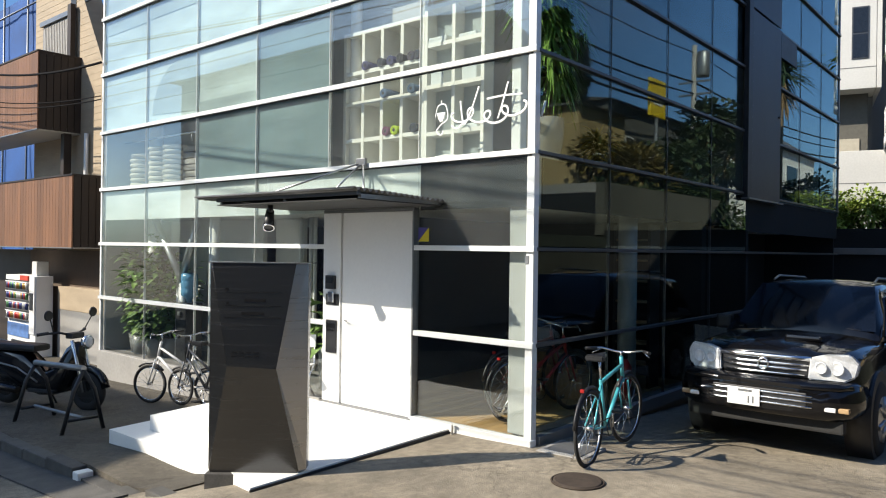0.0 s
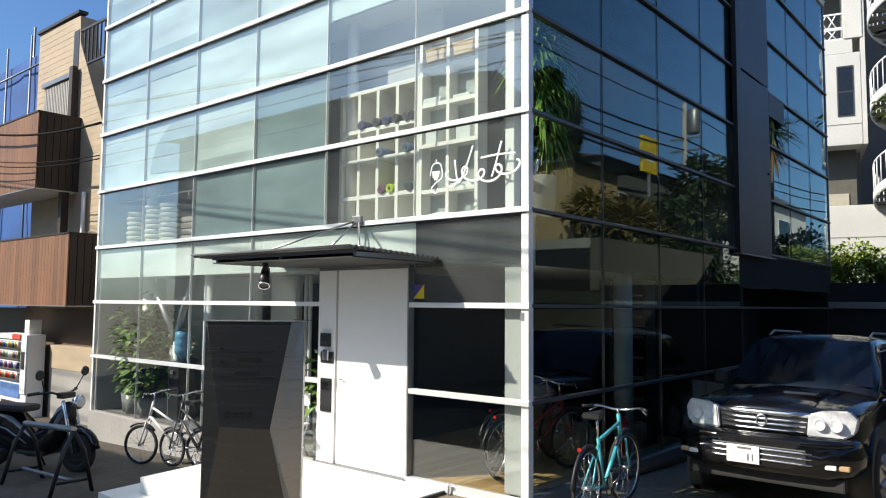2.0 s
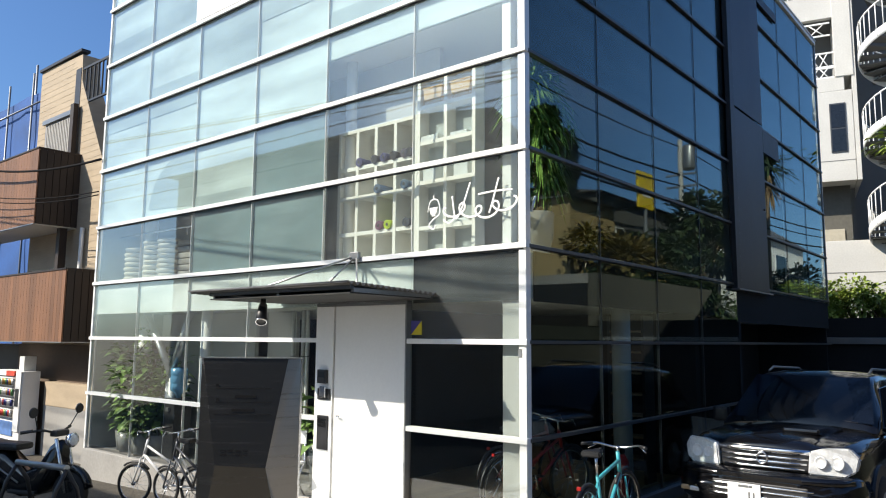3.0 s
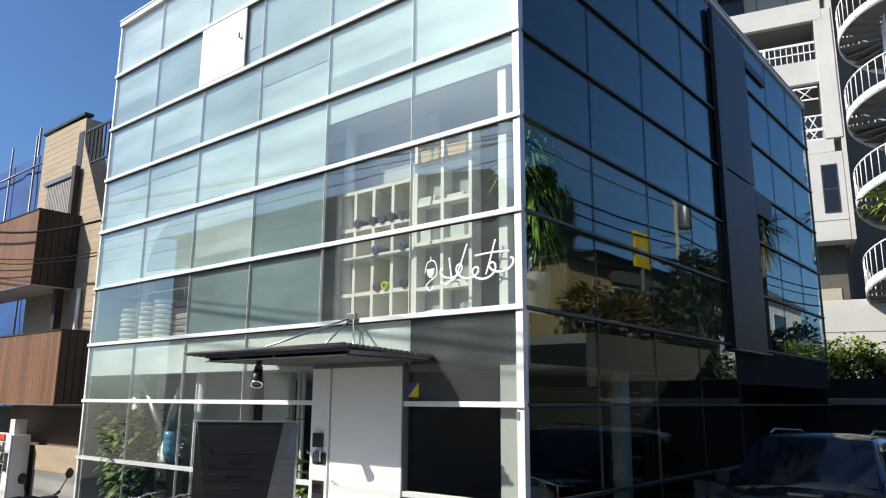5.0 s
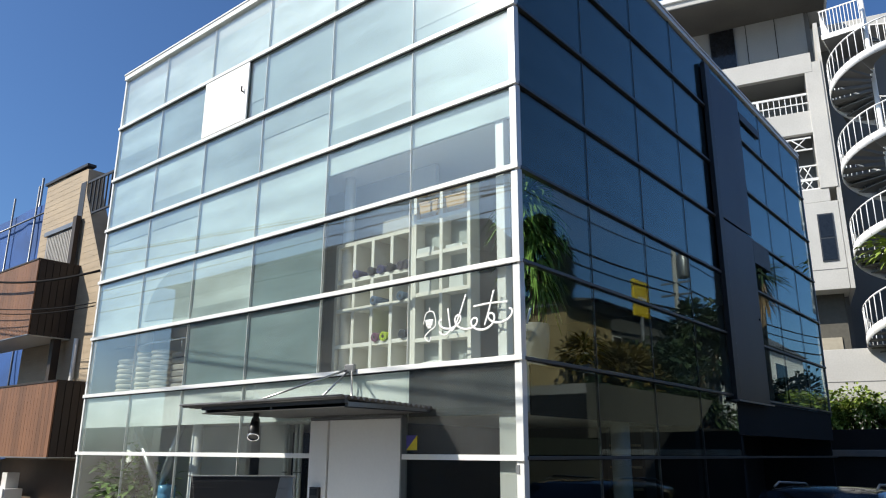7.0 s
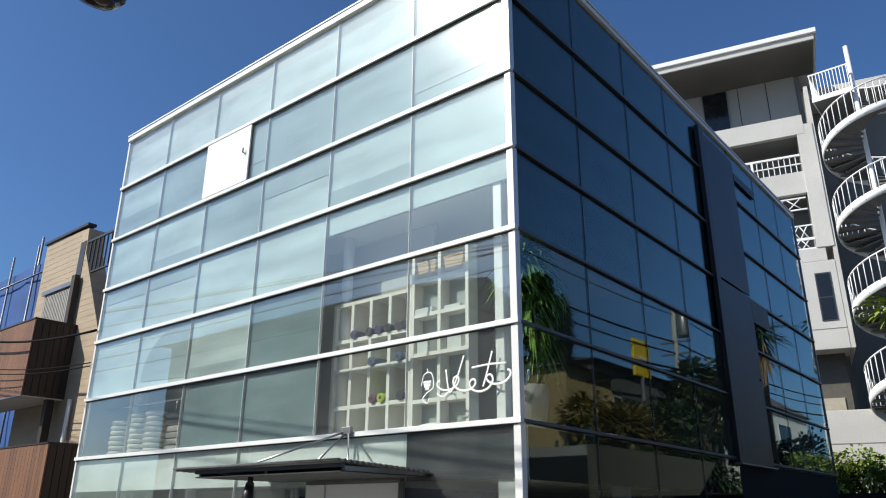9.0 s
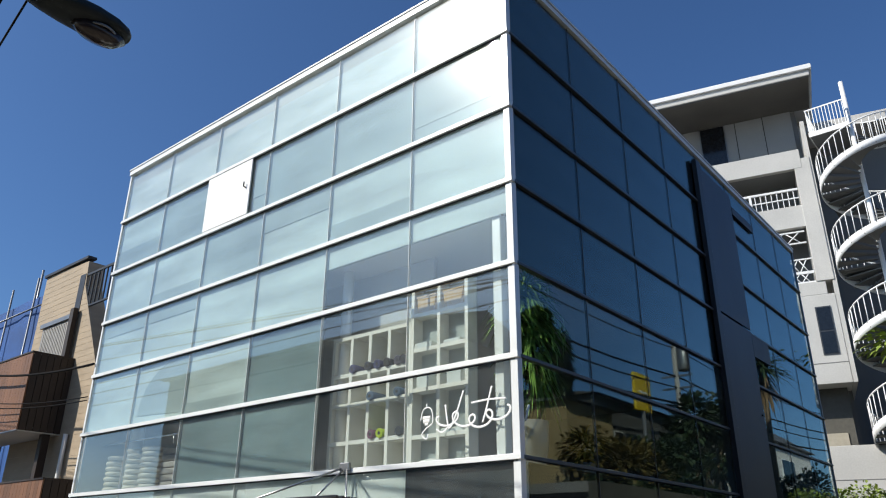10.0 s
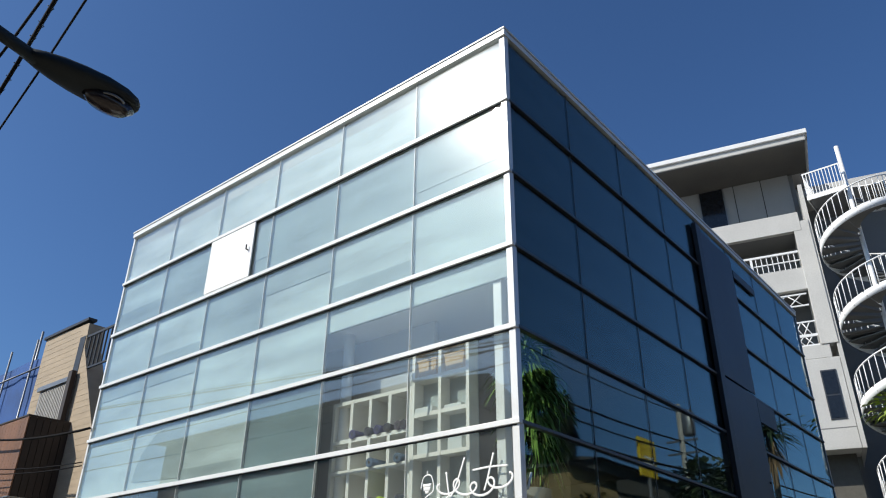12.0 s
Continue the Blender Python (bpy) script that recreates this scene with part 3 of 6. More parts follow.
# sign pylon: folded sheet steel with a waist
pylon = thing("sign_pylon", "folded brushed steel sign pylon standing on the platform", "sign", at=(-1.2, -2.24, 0.0), turn=40)
W, HT = 0.405, 1.715
pts = {"tl": (-W, 0, HT), "bl": (-W, 0, 0.02), "tr": (W, 0, HT), "br": (W, 0, 0.02),
       "itl": (-W + 0.03, -0.06, HT), "itr": (W - 0.09, -0.06, HT), "ml": (-W + 0.18, -0.13, 0.88), "mr": (W - 0.23, -0.13, 0.86), "ibl": (-W + 0.025, -0.06, 0.02), "ibr": (W - 0.05, -0.06, 0.02)}
for names, mt in (((("itl", "ml", "mr", "itr"),), DARKSTEEL), ((("ml", "ibl", "ibr", "mr"),), DARKSTEEL),
                  ((("tl", "bl", "ml"), ("tl", "ml", "itl"), ("bl", "ibl", "ml")), DARKSTEEL),
                  ((("tr", "mr", "br"), ("tr", "itr", "mr"), ("br", "mr", "ibr")), STEEL)):
    b = bmesh.new()
    made = {}
    for f in names:
        b.faces.new([made.setdefault(n, b.verts.new(pts[n])) for n in f])
    bmesh.ops.recalc_face_normals(b, faces=b.faces[:])
    got = bmesh.ops.solidify(b, geom=b.faces[:], thickness=0.004)
    part("folded_plate", b, mt, pylon)
part("back_plate", boxed(-W, 0.005, 0.02, W, 0.1, HT, bevel=0.004), DARKSTEEL, pylon)
part("top_plate", boxed(-W - 0.004, -0.07, HT, W + 0.004, 0.1, HT + 0.008), STEEL, pylon)
part("plinth", boxed(-W + 0.005, -0.11, -0.45, W - 0.1, 0.09, -0.001), KERB, pylon)
part("base", boxed(-W + 0.03, -0.055, 0.0, W - 0.06, 0.095, 0.02), DARKSTEEL, pylon)


def bar_on(px0, px1, z0, z1, mat, name="lettering_bar"):
    """A raised strip lying on the upper front plate, which leans out towards the waist."""
    lean = lambda z: -0.06 - 0.07 * (HT - z) / (HT - 0.87) - 0.004
    b = bmesh.new()
    v = [b.verts.new((x, lean(z) - d, z)) for d in (0, 0.0012) for x, z in ((px0, z0), (px1, z0), (px1, z1), (px0, z1))]
    for q in ((0, 1, 2, 3), (7, 6, 5, 4), (0, 4, 5, 1), (1, 5, 6, 2), (2, 6, 7, 3), (3, 7, 4, 0)):
        b.faces.new([v[k] for k in q])
    bmesh.ops.recalc_face_normals(b, faces=b.faces[:])
    return part(name, b, mat, pylon)


LETTER = material("dark_etched_letter", (0.012, 0.012, 0.013), 0.9, vary=0.2, bump=0.0, spec=0.05)
for z in (1.475, 1.365, 1.27):
    bar_on(-0.26, 0.20, z, z + 0.005, LETTER, "rule_line")
for z, a0, a1 in ((1.49, -0.26, -0.235), (1.40, -0.10, 0.07), (1.295, -0.12, 0.06), (1.375, -0.25, -0.225)):
    bar_on(a0, a1, z, z + 0.022, LETTER)
x = -0.19
for w in (0.05, 0.045, 0.045, 0.05):
    bar_on(x, x + w - 0.006, 0.955, 0.967, LETTER)
    bar_on(x, x + w - 0.006, 0.985, 0.997, LETTER)
    x += w + 0.012

# shop lettering on the upper glass: a plain white script-like stroke
VINYL = material("white_vinyl", (0.80, 0.80, 0.78), 0.5, vary=0.03)
script = thing("window_lettering", "white script-like vinyl mark on the first-floor glass", "sign")


def stroke(pts, r=0.016):
    b = bmesh.new()
    n = len(pts)
    fine = []
    for i in range(n - 1):
        p0, p1, p2, p3 = (Vector(pts[max(0, min(n - 1, k))]) for k in (i - 1, i, i + 1, i + 2))
        for s in range(6):
            t = s / 6
            q = 0.5 * ((2 * p1) + (p2 - p0) * t + (2 * p0 - 5 * p1 + 4 * p2 - p3) * t * t + (3 * p1 - p0 - 3 * p2 + p3) * t ** 3)
            fine.append((q.x, -0.0125, q.y))
    fine.append((pts[-1][0], -0.0125, pts[-1][1]))
    tube(b, fine, r, 6)
    for v in b.verts:
        v.co.y = -0.0125 + (v.co.y + 0.0125) * 0.22
    return part("stroke", b, VINYL, script)


loops = [(-0.98 + 0.86 * k / 40 - 0.085 * math.sin(k / 40 * 4 * 2 * math.pi), 3.20 + 0.065 * math.cos(k / 40 * 4 * 2 * math.pi) + 0.03 * math.sin(k * 0.21)) for k in range(41)]
stroke(loops, 0.013)
stroke([(-0.90, 3.38), (-0.85, 3.14), (-0.76, 3.26), (-0.66, 3.50)], 0.013)
stroke([(-0.42, 3.15), (-0.37, 3.28), (-0.30, 3.50)], 0.014)
stroke([(-0.56, 3.36), (-0.35, 3.37), (-0.13, 3.36)], 0.011)
stroke([(-1.02, 3.14), (-0.94, 3.10), (-0.86, 3.15)], 0.010)
stroke([(-1.24, 3.24), (-1.20, 3.36), (-1.10, 3.36), (-1.07, 3.22), (-1.16, 3.16), (-1.22, 3.10), (-1.16, 3.05), (-1.13, 3.10)], 0.008)
stroke([(-1.155, 3.37), (-1.155, 3.42)], 0.008)
stroke([(-1.21, 3.27), (-1.10, 3.27)], 0.02)
stroke([(-1.20, 3.235), (-1.11, 3.235)], 0.022)
stroke([(-1.18, 3.205), (-1.13, 3.205)], 0.018)
slash = thing("window_stroke", "short white vinyl stroke on the side glass", "sign")
part("stroke", tubed([(0.012, 0.10, 3.14), (0.012, 0.17, 3.30)], 0.012, 6), VINYL, slash)

# ---- inside the upper floor ----
SHELF = material("white_shelf_board", (0.74, 0.73, 0.69), 0.5, vary=0.05)
CREAM = material("cream_shelf_back", (0.55, 0.56, 0.44), 0.6, vary=0.08)


def shelf_unit(name, label, x0, x1, y0, y1, z0, z1, cols, zs, back=CREAM, board=0.035):
    u = thing(name, label, "shelf", group="open shelves behind the glass")
    for i in range(cols + 1):
        x = x0 + (x1 - x0 - board) * i / cols
        part("upright", boxed(x, y0, z0, x + board, y1, z1), SHELF, u)
    for z in zs:
        part("shelf", boxed(x0, y0 + 0.003, z, x1, y1, z + board), SHELF, u)
    if back:
        part("back", boxed(x0, y1, z0, x1, y1 + 0.012, z1), back, u)
    return u


shelf_unit("cube_shelf", "white cube shelf with cream backs holding rolled mats", -2.95, -1.62, 0.22, 0.52, 2.77, 4.46, 4, (2.80, 3.13, 3.58, 3.95, 4.43), board=0.048)
shelf_unit("tall_shelf", "tall white open shelf with wicker baskets", -1.60, -0.76, 0.2, 0.36, 2.77, 4.90, 2, (2.80, 3.10, 3.62, 4.08, 4.50, 4.87), back=frosted("pale_frosted_board", (0.60, 0.66, 0.66), 0.5), board=0.045)


def rolled_mat(x, z, colour, r=0.055):
    m = material("foam_mat", colour, 0.8, vary=0.15, grain=20, fine=80)
    t = thing("rolled_mat", f"rolled foam yoga mat lying on a white shelf", "mat", group="rolled mats on the shelf", at=(x, 0.215, z))
    part("roll", tubed([(0, -0.015, r), (0, 0.29, r)], r, 16), m, t)
    part("core", tubed([(0, -0.019, r), (0, -0.014, r)], r * 0.35, 10), BLACK, t)
    part("layer_edge", ring(bmesh.new(), (0, -0.015, r), "y", r * 0.7, 0.006, 16, 5), m, t)


for x, c in ((-2.56, (0.06, 0.06, 0.16)), (-2.30, (0.07, 0.07, 0.09)), (-2.14, (0.07, 0.07, 0.16)), (-1.98, (0.05, 0.05, 0.06)), (-1.81, (0.10, 0.09, 0.12)), (-1.72, (0.05, 0.05, 0.07))):
    rolled_mat(x, 3.985, c)
for x, z, c in ((-2.20, 3.165, (0.16, 0.06, 0.12)), (-2.06, 3.165, (0.42, 0.55, 0.03)), (-1.76, 3.165, (0.05, 0.06, 0.08)), (-2.24, 3.615, (0.10, 0.16, 0.26)), (-1.80, 3.615, (0.10, 0.15, 0.22))):
    rolled_mat(x, z, c)
WICKER = material("wicker", (0.50, 0.36, 0.20), 0.8, vary=0.35, grain=30, fine=90, bump=0.6, stretch=(1, 1, 3))
for x in (-1.38, -0.98):
    t = thing("wicker_basket", "woven straw basket on the tall white shelf", "basket", group="straw baskets on the shelf", at=(x, 0.285, 4.537))
    b = boxed(-0.14, -0.075, 0, 0.14, 0.075, 0.2, bevel=0.012)
    for v in b.verts:
        v.co.x *= 0.85 + 0.9 * v.co.z
    part("body", b, WICKER, t)
    b = bmesh.new()
    box(b, -0.15, -0.082, 0.19, 0.15, 0.082, 0.215, bevel=0.008)
    part("rim", b, WICKER, t)
for x, z, h, w in ((-1.45, 4.115, 0.02, 0.3), (-1.42, 4.14, 0.02, 0.26), (-1.0, 4.115, 0.02, 0.24), (-1.42, 3.655, 0.16, 0.18), (-1.0, 3.13, 0.03, 0.3), (-0.97, 3.655, 0.12, 0.2)):
    t = thing("folded_towel", "folded pale towel lying on the shelf", "towel", group="towels on the shelf", at=(x, 0.285, z))
    part("cloth", boxed(-w / 2, -0.075, 0, w / 2, 0.075, h + 0.03, bevel=0.012), material("towel_cloth", (0.62, 0.66, 0.66), 0.9, vary=0.1, fine=120, bump=0.4), t)
t = thing("cushion", "white floor cushion lying behind the glass", "cushion", at=(-1.2, 0.13, 2.76))
part("cover", lathe(bmesh.new(), [(0.02, 0), (0.14, 0.01), (0.17, 0.05), (0.13, 0.09), (0.02, 0.11)], Matrix.Diagonal((1.3, 0.5, 1, 1)), 18), material("white_cloth", (0.72, 0.72, 0.71), 0.9, vary=0.06), t)

# stacks of bolsters and baskets
STRAW = material("pale_cotton", (0.56, 0.51, 0.40), 0.9, vary=0.14, grain=10, fine=70, bump=0.4)
for x, n in ((-8.30, 8), (-7.68, 9), (-7.22, 9)):
    t = thing("cushion_stack", "stack of round cream floor cushions behind the glass", "cushions", group="cushion stacks", at=(x, 0.42, 2.76))
    for k in range(n):
        o, h = 0.014 * math.sin(k * 2.3 + x), 0.082
        part("cushion", lathe(bmesh.new(), [(0.05, k * h), (0.17, k * h + 0.005), (0.195, k * h + 0.025), (0.2, k * h + 0.045), (0.185, k * h + 0.068), (0.05, k * h + h)], Matrix.Translation((o, 0, 0)), 18), STRAW, t)
for x in (-8.55, -6.9, -6.62):
    t = thing("bolster_stack", "pile of grey cushions and blankets behind the glass", "blankets", group="blanket stacks", at=(x, 0.6, 2.76))
    for k in range(7):
        part("blanket", boxed(-0.15, -0.16, k * 0.1, 0.15, 0.16, k * 0.1 + 0.09, bevel=0.025), material("grey_blanket", (0.35, 0.34, 0.32), 0.9, vary=0.15), t)
rod = thing("curtain_rail", "thin steel rail with hooks behind the glass", "rail")
part("rod", tubed([(-8.4, 0.16, 3.58), (-5.95, 0.16, 3.58)], 0.012), CHROME, rod)
for x in (-6.3, -6.15, -5.98):
    part("hook", tubed([(x, 0.16, 3.57), (x, 0.16, 3.45)], 0.01), CHROME, rod)
# Reflected outline in the panes, built as a grey board behind them.
panel = thing("arched_reflection", "grey board behind the glass in the shape of a rounded reflection", "screen")
b = bmesh.new()
poly = [(-5.92, 3.86), (-5.92, 4.72), (-6.25, 4.72)] + [(-6.25 - 1.0 * math.sin(a), 3.86 + 0.86 * math.cos(a)) for a in (0.25, 0.5, 0.75, 1.0, 1.25, 1.5)]
prism(b, poly, "y", 0.020, 0.027)
part("board", b, FILM[4], panel)


def leaf_crown(bm, c, n, reach, width, droop, rnd, up=0.5, rise=0.0):
    """Many narrow bent leaves that spring from a point."""
    for _ in range(n):
        a = rnd.uniform(0, 2 * math.pi)
        tilt = rnd.uniform(-0.2, 1.3) * up
        L = reach * rnd.uniform(0.6, 1.1)
        d = Vector((math.cos(a) * math.cos(tilt), math.sin(a) * math.cos(tilt), math.sin(tilt)))
        side = d.cross(Vector((0, 0, 1))).normalized()
        base = Vector(c) + Vector((0, 0, rnd.uniform(-rise, rise)))
        prev = None
        for k in range(5):
            s = k / 4
            q = base + d * L * s - Vector((0, 0, droop * L * s * s))
            w = width * (0.5 + 1.6 * s) * (1 - s) + 0.003
            cur = [bm.verts.new(q - side * w), bm.verts.new(q + Vector((0, 0, w * 0.4))), bm.verts.new(q + side * w)]
            if prev:
                for i in (0, 1):
                    bm.faces.new((prev[i], prev[i + 1], cur[i + 1], cur[i])).smooth = True
            prev = cur
    return bm


LEAF = material("green_leaf", (0.13, 0.22, 0.05), 0.5, vary=0.5, grain=5, fine=40, bump=0.1)
LEAF2 = material("dark_green_leaf", (0.085, 0.15, 0.04), 0.5, vary=0.5, grain=5, fine=40, bump=0.1)
BARK = material("brown_bark", (0.14, 0.10, 0.065), 0.9, vary=0.35, grain=12, fine=60, bump=0.6)
POT = material("grey_glazed_pot", (0.24, 0.24, 0.235), 0.35, vary=0.06)


def palm_plant(at, trunks, crown, pot_r, pot_h, label, reach=0.55, seed=1, leaves=70):
    rnd = random.Random(seed)
    t = thing("potted_palm", label, "plant", at=at)
    p = part("pot", lathe(bmesh.new(), [(pot_r * 0.7, 0), (pot_r * 0.95, pot_h * 0.5), (pot_r, pot_h), (pot_r * 0.9, pot_h), (pot_r * 0.88, pot_h * 0.9)]), POT, t, "round white pot")
    part("soil", lathe(bmesh.new(), [(pot_r * 0.86, pot_h * 0.85), (pot_r * 0.87, pot_h * 0.91)]), BARK, p)
    for dx, dy, h in trunks:
        part("stem", tubed([(dx * 0.3, dy * 0.3, pot_h * 0.8), (dx * 0.7, dy * 0.7, h * 0.6), (dx, dy, h)], 0.035, 8, 0.02), BARK, t)
        part("leaf_crown", leaf_crown(bmesh.new(), (dx, dy, h), leaves, reach, 0.034, 0.8, rnd, 1.0, crown), LEAF, t)
    return t


DRAGON = material("bright_dragon_leaf", (0.17, 0.30, 0.055), 0.45, vary=0.5, grain=6, fine=40, bump=0.1)
t = palm_plant((-0.42, 0.84, 2.765), ((-0.06, -0.10, 1.15), (0.03, 0.16, 1.45), (0.0, 0.02, 1.8)), 0.3, 0.21, 0.5, "tall dragon palm with dense drooping leaves in a grey pot", 0.36, 3, 60)
rnd = random.Random(77)
for x, y, z, n, reach, droop in ((0.0, 0.02, 1.95, 230, 0.50, 0.55), (-0.05, -0.12, 1.75, 200, 0.46, 0.8), (0.02, 0.24, 1.65, 230, 0.48, 0.9), (0.0, 0.05, 1.35, 180, 0.44, 1.2), (0.0, 0.18, 1.05, 130, 0.38, 1.5)):
    b = leaf_crown(bmesh.new(), (x, y, z), n, reach, 0.02, droop, rnd, 1.0, 0.16)
    for v in b.verts:
        v.co.x = min(v.co.x, 0.36)
    part("leaf_crown", b, DRAGON, t)
t = thing("autumn_shrub", "small yellow-green indoor shrub in a pot", "plant", at=(-1.0, 3.1, 2.765))
part("pot", lathe(bmesh.new(), [(0.12, 0), (0.17, 0.3), (0.15, 0.3)]), POT, t)
part("leaf_crown", leaf_crown(bmesh.new(), (0, 0, 0.5), 130, 0.4, 0.03, 0.4, random.Random(5), 1.0, 0.15), material("yellow_leaf", (0.30, 0.22, 0.02), 0.6, vary=0.4), t)

# ---- inside the ground floor ----
boards = thing("wood_floor", "sunlit oak boards on the ground floor behind the glass", "floor", kind="structure")
for i in range(24):
    x1 = -0.32 - i * 0.11
    part("floorboard", boxed(x1 - 0.107, 0.08, 0.003, x1, 4.35, 0.022), WOODFLOOR, boards)
hall = thing("hall_floor", "pale stone floor of the lobby behind the plants", "floor", kind="structure")
part("slab", boxed(XL + 0.06, 0.08, 0.003, -3.06, 4.35, 0.02), material("grey_floor_tile", (0.22, 0.21, 0.2), 0.5, vary=0.2), hall)
rack = thing("wooden_ladder_shelf", "dark rack with light wooden rungs inside the shop", "shelf", at=(-0.9, 3.4, 0.02))
for x in (0, 0.5):
    part("post", boxed(x, 0, 0, x + 0.04, 0.3, 2.2), BLACK, rack)
for k in range(7):
    part("rung", boxed(0.04, 0.0, 0.3 + k * 0.28, 0.5, 0.3, 0.325 + k * 0.28), material("pale_wood", (0.35, 0.24, 0.14), 0.6, vary=0.2), rack)
for x, y, w, h in ((-1.0, 2.4, 0.5, 0.35), (-0.75, 2.2, 0.35, 0.3), (-1.35, 2.55, 0.4, 0.5)):
    t = thing("cardboard_box", "brown cardboard box on the shop floor", "box", group="cardboard boxes", at=(x, y, 0.023))
    part("carton", boxed(-w / 2, -0.2, 0, w / 2, 0.2, h, bevel=0.004), material("cardboard", (0.36, 0.22, 0.12), 0.8, vary=0.15), t)
    part("tape", boxed(-w / 2 - 0.001, -0.025, h, w / 2 + 0.001, 0.025, h + 0.001), material("packing_tape", (0.45, 0.33, 0.18), 0.4, vary=0.05), t)
t = thing("white_bucket", "pale plastic bucket on the shop floor", "bucket", at=(-1.25, 1.6, 0.023))
part("pail", lathe(bmesh.new(), [(0.10, 0), (0.13, 0.27), (0.12, 0.27), (0.1, 0.03)]), POT, t)
t = thing("fire_extinguisher", "red fire extinguisher standing inside the side glass", "extinguisher", at=(-0.28, 2.55, 0.023))
part("cylinder", lathe(bmesh.new(), [(0.07, 0), (0.075, 0.03), (0.075, 0.4), (0.03, 0.48), (0.02, 0.5)]), material("red_enamel", (0.45, 0.02, 0.02), 0.35, vary=0.1), t)
part("valve", boxed(-0.015, -0.05, 0.5, 0.015, 0.03, 0.56, bevel=0.004), BLACK, t)

# pipes and braces of the lobby
for a, bq in (((-7.85, 0.42, 2.3), (-6.95, 0.42, 1.25)), ((-6.50, 0.42, 2.3), (-7.05, 0.42, 1.2))):
    t = thing("steel_brace", "slanting galvanised steel brace tube in the lobby", "brace", group="V braces")
    part("tube", tubed([a, bq], 0.055, 14), material("galvanised_tube", (0.5, 0.52, 0.53), 0.4, 0.8, vary=0.12), t)
    part("end_plate", boxed(a[0] - 0.09, a[1] - 0.07, 2.285, a[0] + 0.09, a[1] + 0.07, 2.3), GREYALU, t)
    part("knee", tubed([bq, (bq[0] - 0.02, bq[1], 0.02)], 0.05, 12), WHITEPAINT, t)


def broad_leaf(bm, c, d, L, w, rnd):
    """One leaf with a folded midrib and a pointed tip."""
    side = d.cross(Vector((rnd.uniform(-0.4, 0.4), rnd.uniform(-0.4, 0.4), 1))).normalized()
    nrm = side.cross(d)
    prev = None
    for s, k in ((0, 0.1), (0.3, 0.9), (0.6, 0.85), (1.0, 0.03)):
        q = Vector(c) + d * L * s - Vector((0, 0, 0.35 * L * s * s))
        cur = [bm.verts.new(q - side * w * k + nrm * w * 0.25 * k), bm.verts.new(q), bm.verts.new(q + side * w * k + nrm * w * 0.25 * k)]
        if prev:
            for i in (0, 1):
                bm.faces.new((prev[i], prev[i + 1], cur[i + 1], cur[i])).smooth = True
        prev = cur


def bushy_plant(at, h, spread, n, label, seed, mat=LEAF2, leaf=0.14, pot=(0.17, 0.32), low=0.25):
    rnd = random.Random(seed)
    t = thing("potted_plant", label, "plant", group="potted plants in the lobby", at=at)
    if pot:
        part("pot", lathe(bmesh.new(), [(pot[0] * 0.75, 0), (pot[0], pot[1]), (pot[0] * 0.9, pot[1]), (pot[0] * 0.85, pot[1] * 0.9)]), POT, t)
    stems, leaves = [], bmesh.new()
    for s in range(4):
        a = rnd.uniform(0, 6.28)
        tip = (math.cos(a) * spread * 0.5, math.sin(a) * spread * 0.5, h * rnd.uniform(0.75, 1.0))
        pts = [(0, 0, (pot[1] * 0.85 if pot else 0)), (tip[0] * 0.3, tip[1] * 0.3, tip[2] * 0.5), tip]
        part("stem", tubed(pts, 0.014, 6, 0.006), BARK, t)
        stems.append(pts)
    for _ in range(n):
        pts = rnd.choice(stems)
        s = rnd.uniform(low, 1)
        q = Vector(pts[1]).lerp(Vector(pts[2]), (s - 0.5) * 2) if s > 0.5 else Vector(pts[0]).lerp(Vector(pts[1]), s * 2)
        a = rnd.uniform(0, 6.28)
        d = Vector((math.cos(a), math.sin(a), rnd.uniform(-0.3, 0.7))).normalized()
        q += d * rnd.uniform(0.02, spread * 0.45)
        broad_leaf(leaves, q, d, leaf * rnd.uniform(0.7, 1.2), leaf * 0.26, rnd)
    part("foliage", leaves, mat, t)
    return t


bushy_plant((-8.25, 0.38, 0.02), 1.85, 0.5, 420, "tall leafy rubber plant in a grey pot by the glass", 11, LEAF2, 0.2)
bushy_plant((-7.75, 0.36, 0.02), 1.75, 0.6, 620, "bushy umbrella plant in a grey pot by the glass", 12, LEAF, 0.19)
bushy_plant((-7.3, 0.45, 0.02), 1.55, 0.5, 420, "green leafy plant in a pot by the glass", 13, LEAF, 0.18)
bushy_plant((-8.0, 0.3, 0.02), 1.2, 0.5, 300, "leafy green plant in a grey pot by the glass", 16, LEAF, 0.16)
bushy_plant((-7.5, 0.28, 0.02), 1.0, 0.45, 240, "low leafy plant in a grey pot by the glass", 17, LEAF2, 0.16)
bushy_plant((-5.55, 0.36, 0.02), 1.05, 0.3, 90, "slim leafy plant behind the glass", 14, LEAF)
bushy_plant((-3.35, 0.38, 0.02), 1.35, 0.42, 60, "broad-leaved plant inside by the door", 15, LEAF, 0.3, (0.14, 0.6), 0.6)
t = thing("ivy_vine", "leafy vine climbing the white column behind the glass", "plant", at=(-8.0, 0.5, 0.02))
b, rnd = bmesh.new(), random.Random(21)
for k in range(150):
    a, z = rnd.uniform(0, 6.28), rnd.uniform(0.3, 2.05)
    d = Vector((math.cos(a), math.sin(a), rnd.uniform(-0.6, 0.4))).normalized()
    broad_leaf(b, Vector((math.cos(a) * 0.12, math.sin(a) * 0.12, z)), d, 0.12, 0.04, rnd)
part("foliage", b, LEAF, t)
